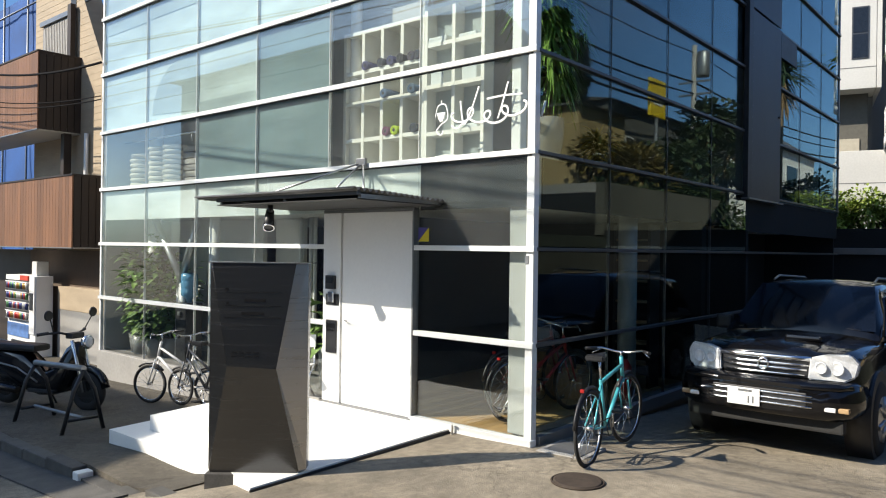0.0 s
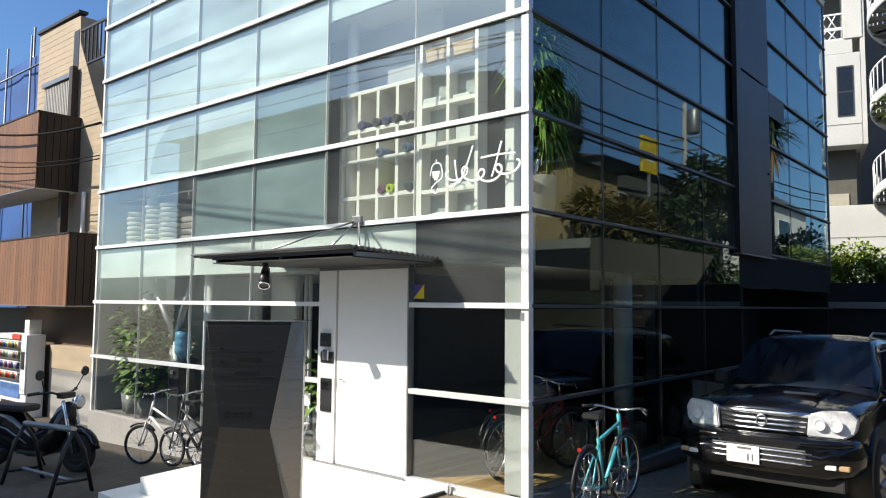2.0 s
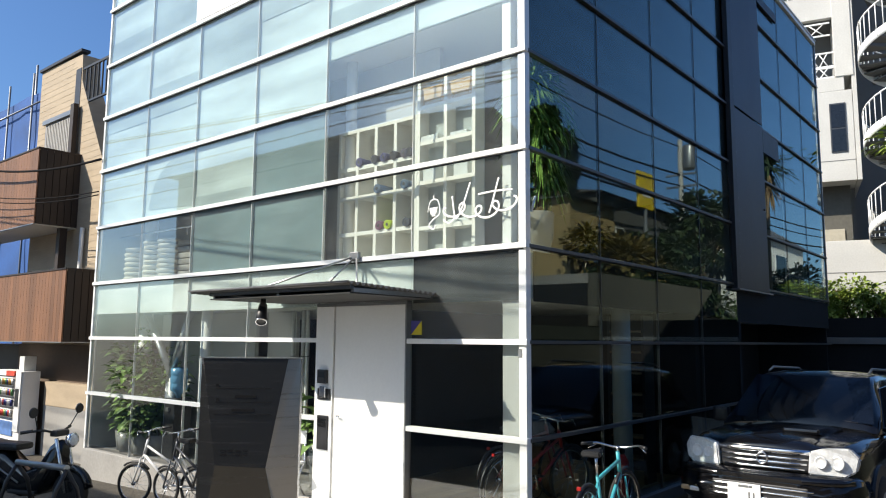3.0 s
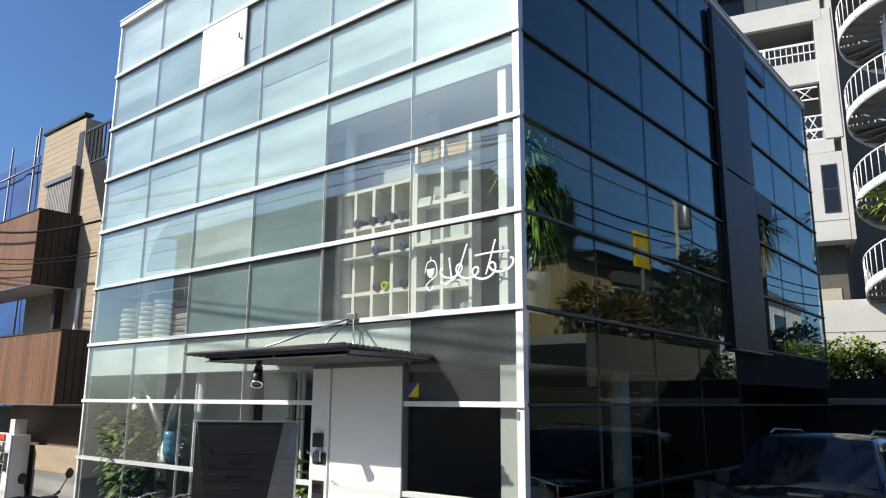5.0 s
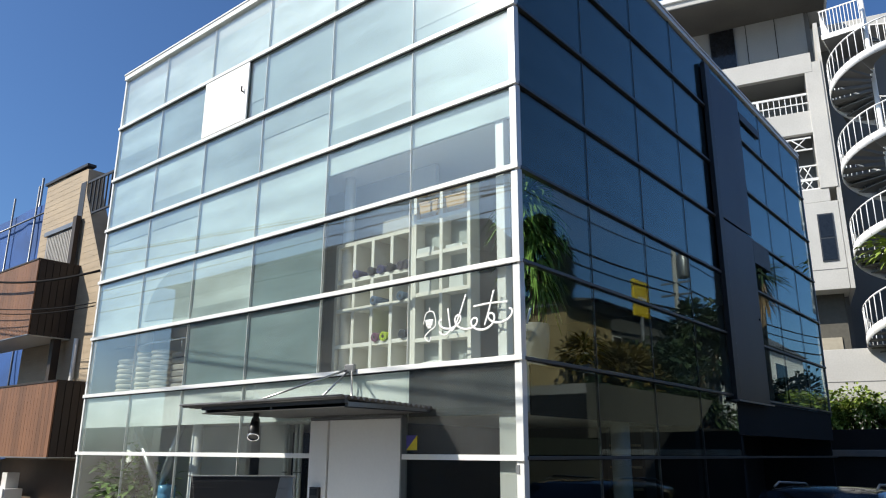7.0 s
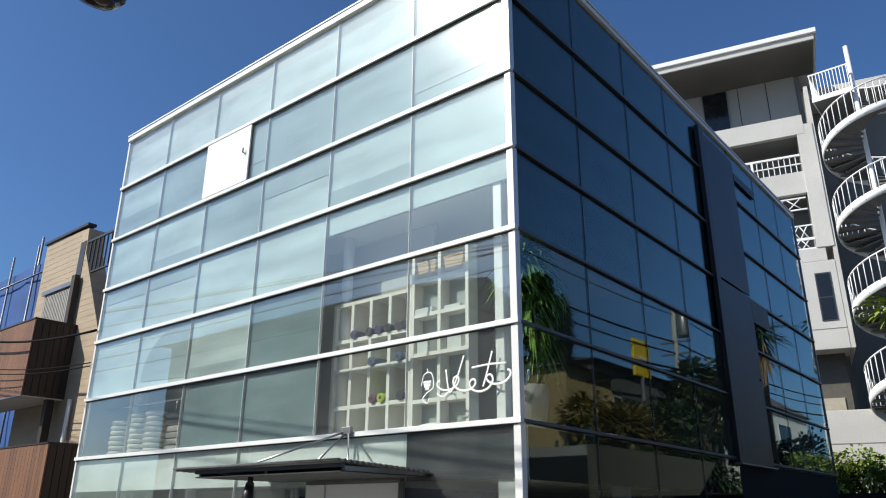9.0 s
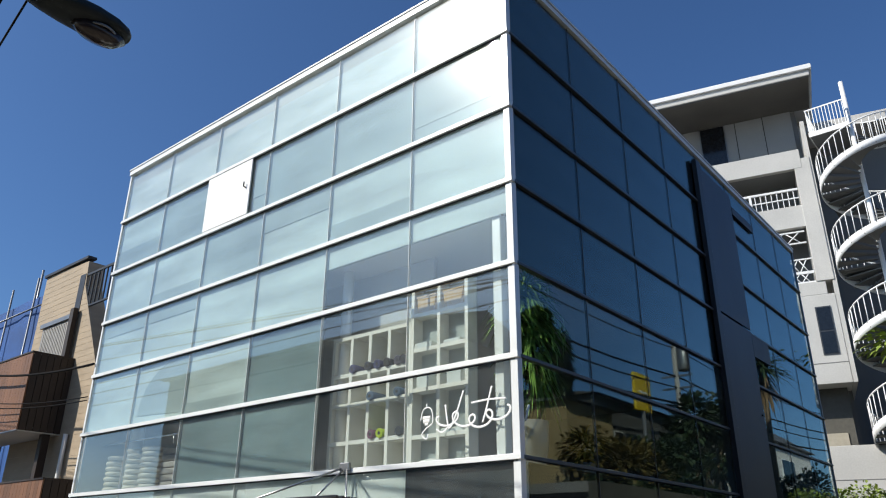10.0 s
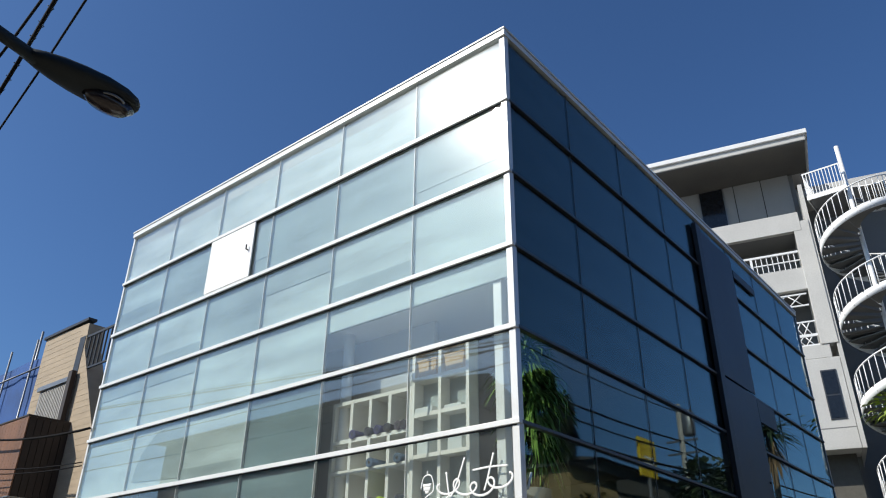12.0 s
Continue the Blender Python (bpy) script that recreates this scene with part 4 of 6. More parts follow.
part("stem", tubed([(0.12 * math.cos(k * 0.7), 0.12 * math.sin(k * 0.7), 0.02 + k * 0.1) for k in range(20)], 0.008, 5), BARK, t)

cooler = thing("water_cooler", "dark water cooler with a blue bottle on top", "water cooler", at=(-6.85, 0.48, 0.02))
part("cabinet", boxed(-0.15, -0.15, 0, 0.15, 0.15, 0.92, bevel=0.015), BLACK, cooler)
part("tap", boxed(-0.04, -0.19, 0.72, 0.04, -0.15, 0.78, bevel=0.005), GREYALU, cooler)
bt = part("bottle", lathe(bmesh.new(), [(0.04, 0.92), (0.05, 0.98), (0.13, 1.04), (0.135, 1.12), (0.125, 1.14), (0.135, 1.16), (0.135, 1.24), (0.125, 1.26), (0.135, 1.28), (0.13, 1.38), (0.05, 1.40)]), material("blue_bottle_plastic", (0.12, 0.30, 0.48), 0.15, vary=0.08, coat=0.5), cooler, "translucent blue bottle")
for x, y, z0, z1 in ((-4.75, 2.9, 0.9, 1.9), (-4.5, 3.0, 1.0, 2.2), (-5.3, 3.1, 1.1, 1.9)):
    t = thing("wall_picture", "framed picture on the lobby wall", "picture", group="lobby pictures", at=(x, 4.38, z0 + 0.2))
    part("frame", boxed(-0.2, -0.02, 0, 0.2, 0.015, 0.5, bevel=0.006), BLACK, t)
    part("sheet", boxed(-0.17, -0.024, 0.03, 0.17, -0.019, 0.47), material("print_paper", (0.45, 0.42, 0.33), 0.8, vary=0.25, grain=4), t)
for x in (-4.95, -4.72, -4.62):
    t = thing("hanging_pipe", "white upright pipe inside the lobby", "pipe", group="lobby pipes", at=(x, 1.2, 0.02))
    part("tube", tubed([(0, 0, 0), (0, 0, 2.28)], 0.03, 10), WHITEPAINT, t)
    part("clamp", ring(bmesh.new(), (0, 0, 1.6), "z", 0.035, 0.008, 14, 5), GREYALU, t)
part("lobby_screen", boxed(-5.7, 1.3, 0.02, -5.0, 1.36, 2.29), PLASTER, office)
part("lobby_side_wall", boxed(-8.7, 1.2, 0.02, -5.9, 1.28, 2.29), PLASTER, office)
chair = thing("folding_chair", "small white folding chair beside the door", "chair", at=(-3.25, -0.22, 0.0), turn=20)
part("seat", boxed(-0.17, -0.17, 0.40, 0.17, 0.17, 0.425, bevel=0.01), WHITEPAINT, chair)
part("backrest", boxed(-0.17, 0.17, 0.62, 0.17, 0.19, 0.78, bevel=0.01), WHITEPAINT, chair)
for x in (-0.155, 0.155):
    part("leg", tubed([(x, -0.17, 0), (x, 0.17, 0.42), (x, 0.185, 0.78)], 0.012), CHROME, chair)
    part("leg", tubed([(x, 0.2, 0), (x, -0.16, 0.41)], 0.012), CHROME, chair)

# ---- vehicles ----
TYREGREY = material("grey_rim", (0.45, 0.45, 0.46), 0.35, 0.9, vary=0.1)


def wheel(parent, c, R, axis, tr=0.018, spokes=18, rim_mat=CHROME):
    """A spoked wheel: tyre, rim, hub and crossing spokes."""
    w = part("wheel", ring(bmesh.new(), c, axis, R - tr, tr, 40, 8), RUBBER, parent)
    part("rim", ring(bmesh.new(), c, axis, R - 2.3 * tr, tr * 0.45, 40, 6), rim_mat, w)
    n = Vector(axis)
    u = n.orthogonal().normalized()
    v = n.cross(u)
    part("hub", tubed([Vector(c) - n * 0.045, Vector(c) + n * 0.045], 0.018, 10), CHROME, w)
    b = bmesh.new()
    for k in range(spokes):
        a = 2 * math.pi * k / spokes
        d = u * math.cos(a) + v * math.sin(a)
        e = u * math.cos(a + 0.5) + v * math.sin(a + 0.5)
        tube(b, [Vector(c) + e * 0.018 + n * (0.03 if k % 2 else -0.03), Vector(c) + d * (R - 2.4 * tr)], 0.0022, 4)
    s = part("spoke_lacing", b, CHROME, w)
    s["kind"] = "stuff"
    return w


def bicycle(at, turn, colour, label, R=0.335, base=1.02, step_through=False, lean=0, steer=0.0, rise=0.0):
    t = new("bicycle")
    t.matrix_world = pose(*at, 0, 0, turn) @ pose(0, 0, 0, lean)
    tagged(t, label, "bicycle", group="parked bicycles")
    paint = material("bicycle_enamel", colour, 0.3, 0.0, vary=0.08, grain=6, fine=40, bump=0.0, coat=0.6)
    Y = (0, 1, 0)
    wheel(t, (0, 0, R), R, Y)
    wheel(t, (base, 0, R), R, (math.sin(steer), math.cos(steer), 0))
    bb = Vector((0.42, 0, 0.28))
    seat_top, head_lo, head_hi = Vector((0.27, 0, 0.72)), Vector((base - 0.13, 0, 0.66)), Vector((base - 0.18, 0, 0.86))
    f = part("frame", tubed([bb, seat_top], 0.016), paint, t)
    part("down_tube", tubed([bb, head_lo], 0.019), paint, f)
    top = seat_top.lerp(bb, 0.45 if step_through else 0.06)
    part("top_tube", tubed([top, head_hi.lerp(head_lo, 0.4)], 0.017), paint, f)
    part("head_tube", tubed([head_lo, head_hi], 0.02), paint, f)
    for s in (-0.045, 0.045):
        part("chain_stay", tubed([bb + Vector((0, s * 0.6, 0)), (0, s, R)], 0.009), paint, f)
        part("seat_stay", tubed([seat_top.lerp(bb, 0.1), (0, s, R)], 0.008), paint, f)
    fork = part("fork", tubed([head_lo, head_lo.lerp(Vector((base, 0, R)), 0.15)], 0.016), paint, t)
    for s in (-0.045, 0.045):
        part("blade", tubed([head_lo.lerp(Vector((base, 0, R)), 0.1) + Vector((0, s, 0)), (base, s, R)], 0.011), paint, fork)
    part("seat_post", tubed([seat_top, seat_top + Vector((-0.03, 0, 0.13 + rise))], 0.012), CHROME, t)
    b = bmesh.new()
    sx, sz = seat_top.x - 0.04, seat_top.z + 0.15 + rise
    prism(b, [(sx - 0.13, -0.085), (sx - 0.10, -0.09), (sx + 0.03, -0.035), (sx + 0.16, -0.015), (sx + 0.16, 0.015), (sx + 0.03, 0.035), (sx - 0.10, 0.09), (sx - 0.13, 0.085)], "z", sz - 0.03, sz + 0.025)
    bmesh.ops.bevel(b, geom=b.edges[:], offset=0.012, segments=2, affect="EDGES")
    part("saddle", b, BLACK, t)
    hb = head_hi + Vector((-0.01, 0, 0.10 - rise))
    part("stem", tubed([head_hi, hb, hb + Vector((0.05, 0, 0.0))], 0.012), CHROME, t)
    g = part("handlebar", tubed([hb + Vector((-0.10, -0.29, 0.03)), hb + Vector((0.02, -0.2, 0.03)), hb + Vector((0.05, -0.06, 0)), hb + Vector((0.05, 0.06, 0)), hb + Vector((0.02, 0.2, 0.03)), hb + Vector((-0.10, 0.29, 0.03))], 0.011), CHROME, t)
    for s in (-1, 1):
        part("grip", tubed([hb + Vector((-0.13, s * 0.31, 0.03)), hb + Vector((-0.03, s * 0.235, 0.03))], 0.016), BLACK, g)
        part("brake_lever", tubed([hb + Vector((0.03, s * 0.2, 0.02)), hb + Vector((-0.03, s * 0.28, -0.02))], 0.005), CHROME, g)
    part("chain_ring", ring(bmesh.new(), bb + Vector((0, -0.05, 0)), "y", 0.085, 0.006, 24, 5), BLACK, t)
    for s in (-1, 1):
        c = part("crank", tubed([bb + Vector((0, s * 0.07, 0)), bb + Vector((s * 0.05, s * 0.08, -s * 0.155))], 0.008), CHROME, t)
        part("pedal", boxed(bb.x + s * 0.05 - 0.045, s * 0.13 - 0.045, bb.z - s * 0.165, bb.x + s * 0.05 + 0.045, s * 0.13 + 0.045, bb.z - s * 0.145, bevel=0.004), BLACK, c)
    part("chain", tubed([bb + Vector((0, -0.05, 0.085)), (0, -0.05, R + 0.04), (-0.035, -0.05, R), (0, -0.05, R - 0.04), bb + Vector((0, -0.05, -0.085))], 0.005, 5), BLACK, t)
    part("kickstand", tubed([(0.08, 0.06, R - 0.06), (0.0, 0.17, 0.006)], 0.007), CHROME, t)
    for c0 in (0, base):
        part("mudguard", tubed([(c0 + (R + 0.02) * math.cos(a), 0, R + (R + 0.02) * math.sin(a)) for a in np.linspace(0.9, 3.0 if c0 == 0 else 2.4, 9)], 0.016, 6), BLACK, t)
    part("tail_light", boxed(-0.185, -0.018, 0.67, -0.165, 0.018, 0.70, bevel=0.004), material("red_lens", (0.35, 0.015, 0.012), 0.25, vary=0.1), t)
    return t


bicycle((0.75, -0.22, land(0.7, 0.2) - 0.005), 98.5, (0.06, 0.37, 0.42), "turquoise city bicycle with a black saddle parked by the glass", steer=0.15, rise=0.06)
bicycle((-4.955, -0.30, land(-5.4, -0.5) + 0.108), 204, (0.55, 0.55, 0.55), "small silver folding bicycle leaning near the plinth", R=0.27, base=0.98, step_through=True)
bicycle((-4.45, -0.36, land(-4.9, -0.4) + 0.108), 190, (0.04, 0.04, 0.045), "black small-wheeled bicycle beside the silver one", R=0.25, base=0.92, step_through=True)
bicycle((-0.62, 0.55, 0.022), 80, (0.30, 0.02, 0.02), "dark red bicycle standing indoors behind the side glass", step_through=True)
bicycle((-0.95, 0.9, 0.022), 84, (0.28, 0.03, 0.02), "red bicycle standing indoors behind the side glass")

# black off-road car
CARPAINT = material("black_car_paint", (0.004, 0.004, 0.005), 0.14, 0.0, vary=0.1, grain=3, fine=60, bump=0.0, coat=0.4, spec=0.35)
CARGLASS = material("dark_car_glass", (0.008, 0.012, 0.022), 0.06, vary=0.1, bump=0.0, coat=0.8)
LENS = material("clear_headlamp", (0.78, 0.79, 0.80), 0.2, 0.0, vary=0.16, grain=26, fine=60, bump=0.3, coat=1.0)
car = new("off_road_car")
car.matrix_world = pose(1.63, 1.52, land(1.72, 2.2) + 0.005) @ pose(0, 0, 0, -2.2) @ Matrix.Diagonal((0.92, 1, 1, 1))
tagged(car, "black off-road car with chrome grille parked in the yard", "car")


def loft(stations, section):
    b = bmesh.new()
    rings = []
    for s in stations:
        half = section(*s[1:])
        rings.append([b.verts.new((x, s[0], z)) for x, z in half] + [b.verts.new((-x, s[0], z)) for x, z in half[::-1] if x > 1e-6])
    n = len(rings[0])
    for p0, p1 in zip(rings, rings[1:]):
        for k in range(n):
            b.faces.new((p0[k], p0[(k + 1) % n], p1[(k + 1) % n], p1[k])).smooth = True
    b.faces.new(rings[0])
    b.faces.new(rings[-1][::-1])
    bmesh.ops.recalc_face_normals(b, faces=b.faces[:])
    return b


lower = lambda w, zl, zh: [(0, zl), (w * 0.86, zl), (w * 0.96, zl + 0.07), (w, zl + 0.22), (w * 1.005, zl + (zh - zl) * 0.5), (w * 0.985, zl + (zh - zl) * 0.72), (w * 0.955, zh - 0.10), (w * 0.90, zh - 0.035), (w * 0.80, zh - 0.004), (w * 0.70, zh + 0.004), (w * 0.56, zh + 0.004), (w * 0.46, zh + 0.03), (w * 0.2, zh + 0.042), (0, zh + 0.045)]
part("body", loft([(0.13, 0.60, 0.62, 0.93), (0.15, 0.74, 0.55, 0.975), (0.20, 0.83, 0.48, 1.005), (0.32, 0.885, 0.42, 1.035), (0.55, 0.92, 0.40, 1.065), (0.9, 0.935, 0.38, 1.09), (1.35, 0.935, 0.37, 1.12), (3.2, 0.935, 0.37, 1.12), (4.5, 0.92, 0.38, 1.12), (4.66, 0.86, 0.44, 1.06)], lower), CARPAINT, car)
cabin = lambda wb, wt, zt: [(0, 1.10), (wb, 1.10), (wb + (wt - wb) * 0.3, 1.10 + (zt - 1.10) * 0.35), (wb + (wt - wb) * 0.62, 1.10 + (zt - 1.10) * 0.66), (wt, zt - 0.07), (wt * 0.96, zt - 0.025), (wt * 0.86, zt), (wt * 0.5, zt + 0.025), (0, zt + 0.03)]
part("cabin", loft([(1.30, 0.86, 0.84, 1.13), (1.62, 0.865, 0.79, 1.37), (1.98, 0.865, 0.71, 1.63), (2.12, 0.865, 0.70, 1.68), (2.5, 0.865, 0.69, 1.72), (3.6, 0.865, 0.69, 1.72), (4.2, 0.86, 0.69, 1.68), (4.62, 0.84, 0.8, 1.13)], cabin), CARPAINT, car)
bump = lambda w, zl, zh: [(0, zl), (w * 0.84, zl + 0.01), (w * 0.95, zl + 0.06), (w * 0.995, zl + 0.14), (w, zl + 0.22), (w * 0.985, zh - 0.10), (w * 0.96, zh - 0.03), (w * 0.9, zh), (0, zh + 0.006)]
part("bumper", loft([(-0.075, 0.40, 0.47, 0.69), (-0.06, 0.60, 0.44, 0.72), (-0.03, 0.73, 0.42, 0.745), (0.03, 0.83, 0.41, 0.765), (0.11, 0.895, 0.40, 0.775), (0.24, 0.935, 0.40, 0.775), (0.44, 0.945, 0.42, 0.76)], bump), CARPAINT, car)
part("bumper_step", loft([(-0.085, 0.42, 0.70, 0.735), (-0.06, 0.64, 0.70, 0.745), (-0.01, 0.78, 0.705, 0.755), (0.08, 0.87, 0.71, 0.765)], lambda w, zl, zh: [(0, zl), (w * 0.97, zl), (w, zl + 0.012), (w * 0.98, zh), (0, zh)]), CARPAINT, car)
part("valance", boxed(-0.78, 0.06, 0.30, 0.78, 0.2, 0.43, bevel=0.02), RUBBER, car)
part("intake", boxed(-0.47, -0.079, 0.515, 0.47, -0.03, 0.665, bevel=0.012), BLACK, car)
for z in (0.535, 0.585, 0.635):
    part("chrome_strip", tubed([(-0.52, -0.068, z), (-0.42, -0.084, z), (0.42, -0.084, z), (0.52, -0.068, z)], 0.010, 6), CHROME, car)
g = part("grille", boxed(-0.44, 0.10, 0.785, 0.44, 0.2, 0.985, bevel=0.02), BLACK, car)
for z, h, half, y in ((0.795, 0.02, 0.40, 0.075), (0.845, 0.022, 0.42, 0.078), (0.89, 0.022, 0.435, 0.085), (0.94, 0.045, 0.455, 0.085)):
    part("chrome_bar", tubed([(-half, y + 0.03, z + h / 2), (-half * 0.6, y, z + h / 2), (half * 0.6, y, z + h / 2), (half, y + 0.03, z + h / 2)], h / 2 + 0.002, 12), CHROME, g)
part("badge", ring(bmesh.new(), (0, 0.066, 0.885), "y", 0.052, 0.011, 24, 6), CHROME, g, "plain oval chrome badge")
for x in (-0.5, 0.5):
    part("hood_crease", tubed([(x * 0.92, 0.28, 1.035), (x * 0.96, 0.7, 1.086), (x, 1.25, 1.132)], 0.012, 6), CARPAINT, car)
for s in (-1, 1):
    b = bmesh.new()
    prism(b, [(s * 0.44, 0.775), (s * 0.46, 0.985), (s * 0.60, 1.025), (s * 0.80, 1.03), (s * 0.875, 0.94), (s * 0.85, 0.82), (s * 0.76, 0.77)], "y", 0.055, 0.16)
    for v in b.verts:
        v.co.y += max(0, abs(v.co.x) - 0.5) ** 2 * 1.2
    bmesh.ops.bevel(b, geom=b.edges[:], offset=0.014, segments=2, affect="EDGES")
    hl = part("headlight", b, LENS, car, "large clear headlight")
    for cx, r in ((0.56, 0.058), (0.70, 0.066)):
        part("reflector", lathe(bmesh.new(), [(r, 0), (r * 0.97, 0.006), (r * 0.80, 0.008), (r * 0.74, 0.004), (r * 0.3, 0.005)], Matrix.Translation((s * cx, 0.066 + max(0, cx - 0.5) ** 2 * 1.2, 0.895)) @ Matrix.Rotation(math.pi / 2, 4, "X"), 20), LENS, hl)
    part("fog_light", boxed(s * 0.62, -0.05, 0.512, s * 0.73, 0.09, 0.555, bevel=0.012), LENS, car)
    part("indicator", boxed(s * 0.735, -0.015, 0.51, s * 0.84, 0.16, 0.557, bevel=0.012), material("amber_lens", (0.45, 0.30, 0.16), 0.2, vary=0.15), car)
    m = part("mirror", boxed(s * 0.92, 1.62, 1.10, s * 1.12, 1.76, 1.28, bevel=0.04), BLACK, car)
    part("mirror_arm", boxed(s * 0.86, 1.66, 1.10, s * 0.94, 1.74, 1.15, bevel=0.01), BLACK, m)
    part("roof_rail", tubed([(s * 0.60, 2.3, 1.72), (s * 0.60, 2.5, 1.775), (s * 0.60, 3.7, 1.775), (s * 0.60, 3.9, 1.72)], 0.014), GREYALU, car)
    b = bmesh.new()
    prism(b, [(1.62, 1.16), (2.12, 1.56), (2.95, 1.60), (2.95, 1.16)], "x", 0, 0.012)
    for v in b.verts:
        v.co.x = s * (v.co.x + 0.862 - (v.co.z - 1.1) * 0.285)
    bmesh.ops.recalc_face_normals(b, faces=b.faces[:])
    part("side_window", b, CARGLASS, car)
    b = bmesh.new()
    prism(b, [(3.02, 1.16), (3.02, 1.60), (3.85, 1.59), (3.95, 1.16)], "x", 0, 0.012)
    for v in b.verts:
        v.co.x = s * (v.co.x + 0.862 - (v.co.z - 1.1) * 0.285)
    bmesh.ops.recalc_face_normals(b, faces=b.faces[:])
    part("side_window", b, CARGLASS, car)
    for y in (0.86, 3.62):
        arch = part("wheel_arch", tubed([(s * 0.70, y, 0.40), (s * 0.948, y, 0.40)], 0.45, 28), BLACK, car)
        w = part("wheel", lathe(bmesh.new(), [(0.24, -0.12), (0.34, -0.12), (0.375, -0.09), (0.38, 0.0), (0.375, 0.09), (0.34, 0.12), (0.24, 0.12)], Matrix.Translation((s * 0.85, y, 0.38)) @ Matrix.Rotation(math.pi / 2, 4, "Y"), 32), RUBBER, car)
        part("rim", lathe(bmesh.new(), [(0.235, -0.02), (0.24, 0.02), (0.2, 0.03), (0.06, 0.05), (0.05, 0.06)] if s > 0 else [(0.05, -0.06), (0.06, -0.05), (0.2, -0.03), (0.24, -0.02), (0.235, 0.02)], Matrix.Translation((s * 0.945, y, 0.38)) @ Matrix.Rotation(math.pi / 2, 4, "Y"), 24), TYREGREY, w)
        for q in range(6):
            a = q * math.pi / 3 + 0.3
            part("rim_spoke", tubed([(s * 1.0, y + 0.05 * math.cos(a), 0.38 + 0.05 * math.sin(a)), (s * 0.975, y + 0.22 * math.cos(a), 0.38 + 0.22 * math.sin(a))], 0.026, 6), TYREGREY, w)
b = bmesh.new()
v = [b.verts.new(q) for q in ((-0.80, 1.395, 1.17), (0.80, 1.395, 1.17), (0.66, 2.03, 1.645), (-0.66, 2.03, 1.645))]
b.faces.new(v)
bmesh.ops.solidify(b, geom=b.faces[:], thickness=-0.02)
for q in b.verts:
    q.co += Vector((0, -0.02, 0.028))
part("windscreen", b, CARGLASS, car, "dark sloping windscreen")
for x in (-0.45, 0.18):
    part("wiper", tubed([(x, 1.37, 1.185), (x + 0.22, 1.40, 1.215), (x + 0.46, 1.385, 1.20)], 0.009), BLACK, car)
part("bonnet_scoop", boxed(0.06, 0.55, 1.10, 0.44, 1.0, 1.155, bevel=0.025), CARPAINT, car)
plate = part("number_plate", boxed(-0.30, -0.108, 0.485, 0.03, -0.096, 0.65, bevel=0.004), WHITEPAINT, car, "white plate with plain dark bars")
for x0, x1, z0, z1 in ((-0.19, -0.09, 0.60, 0.62), (-0.085, -0.05, 0.60, 0.62), (-0.09, -0.075, 0.495, 0.56), (-0.045, -0.03, 0.495, 0.56)):
    part("bar_mark", boxed(x0, -0.111, z0 + 0.015, x1, -0.108, z1 + 0.015), GREYALU, plate)

# motorcycle
moto = thing("motorcycle", "large black scooter parked on the pavement", "motorcycle", at=(-7.45, -1.95, land(-6.8, -1.8) + 0.105), turn=22)
for x in (0, 1.42):
    w = part("wheel", ring(bmesh.new(), (x, 0, 0.27), "y", 0.205, 0.065, 32, 10), RUBBER, moto)
    part("rim", lathe(bmesh.new(), [(0.16, -0.04), (0.15, 0.0), (0.16, 0.04)], Matrix.Translation((x, 0, 0.27)) @ Matrix.Rotation(math.pi / 2, 4, "X"), 20), DARKSTEEL, w)
scoot = lambda w, zl, zh: [(0, zl), (w * 0.8, zl), (w, zl + (zh - zl) * 0.3), (w * 0.9, zl + (zh - zl) * 0.75), (w * 0.5, zh), (0, zh + 0.01)]
b = loft([(-0.35, 0.06, 0.62, 0.76), (-0.1, 0.17, 0.45, 0.80), (0.4, 0.2, 0.28, 0.74), (0.75, 0.2, 0.2, 0.50), (1.0, 0.21, 0.22, 0.62), (1.12, 0.16, 0.30, 0.84), (1.22, 0.12, 0.45, 0.92), (1.30, 0.07, 0.55, 0.90)], scoot)
b.transform(Matrix.Rotation(-math.pi / 2, 4, "Z"))
for q in b.verts:
    q.co.x, q.co.y = q.co.x, q.co.y
part("body", b, CARPAINT, moto)
part("seat", boxed(-0.3, -0.15, 0.76, 0.62, 0.15, 0.86, bevel=0.05), BLACK, moto)
part("fork", tubed([(1.42, 0.09, 0.27), (1.22, 0.09, 0.95)], 0.025), CHROME, moto)
part("fork", tubed([(1.42, -0.09, 0.27), (1.22, -0.09, 0.95)], 0.025), CHROME, moto)
hb = part("handlebar", tubed([(1.0, -0.36, 1.05), (1.12, -0.2, 1.06), (1.16, 0, 1.0), (1.12, 0.2, 1.06), (1.0, 0.36, 1.05)], 0.016), BLACK, moto)
for s in (-1, 1):
    part("grip", tubed([(0.94, s * 0.4, 1.04), (1.04, s * 0.3, 1.06)], 0.022), BLACK, hb)
    mi = part("mirror", tubed([(1.08, s * 0.26, 1.06), (1.12, s * 0.36, 1.26)], 0.008), BLACK, hb)
    part("mirror_glass", lathe(bmesh.new(), [(0.03, -0.02), (0.07, 0.0), (0.06, 0.02)], Matrix.Translation((1.11, s * 0.38, 1.30)) @ Matrix.Rotation(math.pi / 2, 4, "Y"), 16), BLACK, mi)
hl = part("headlight", lathe(bmesh.new(), [(0.04, -0.06), (0.085, -0.02), (0.095, 0.03), (0.085, 0.045), (0.03, 0.055)], Matrix.Translation((1.38, 0, 0.93)) @ Matrix.Rotation(math.pi / 2, 4, "Y"), 20), CHROME, moto, "round chrome headlight")
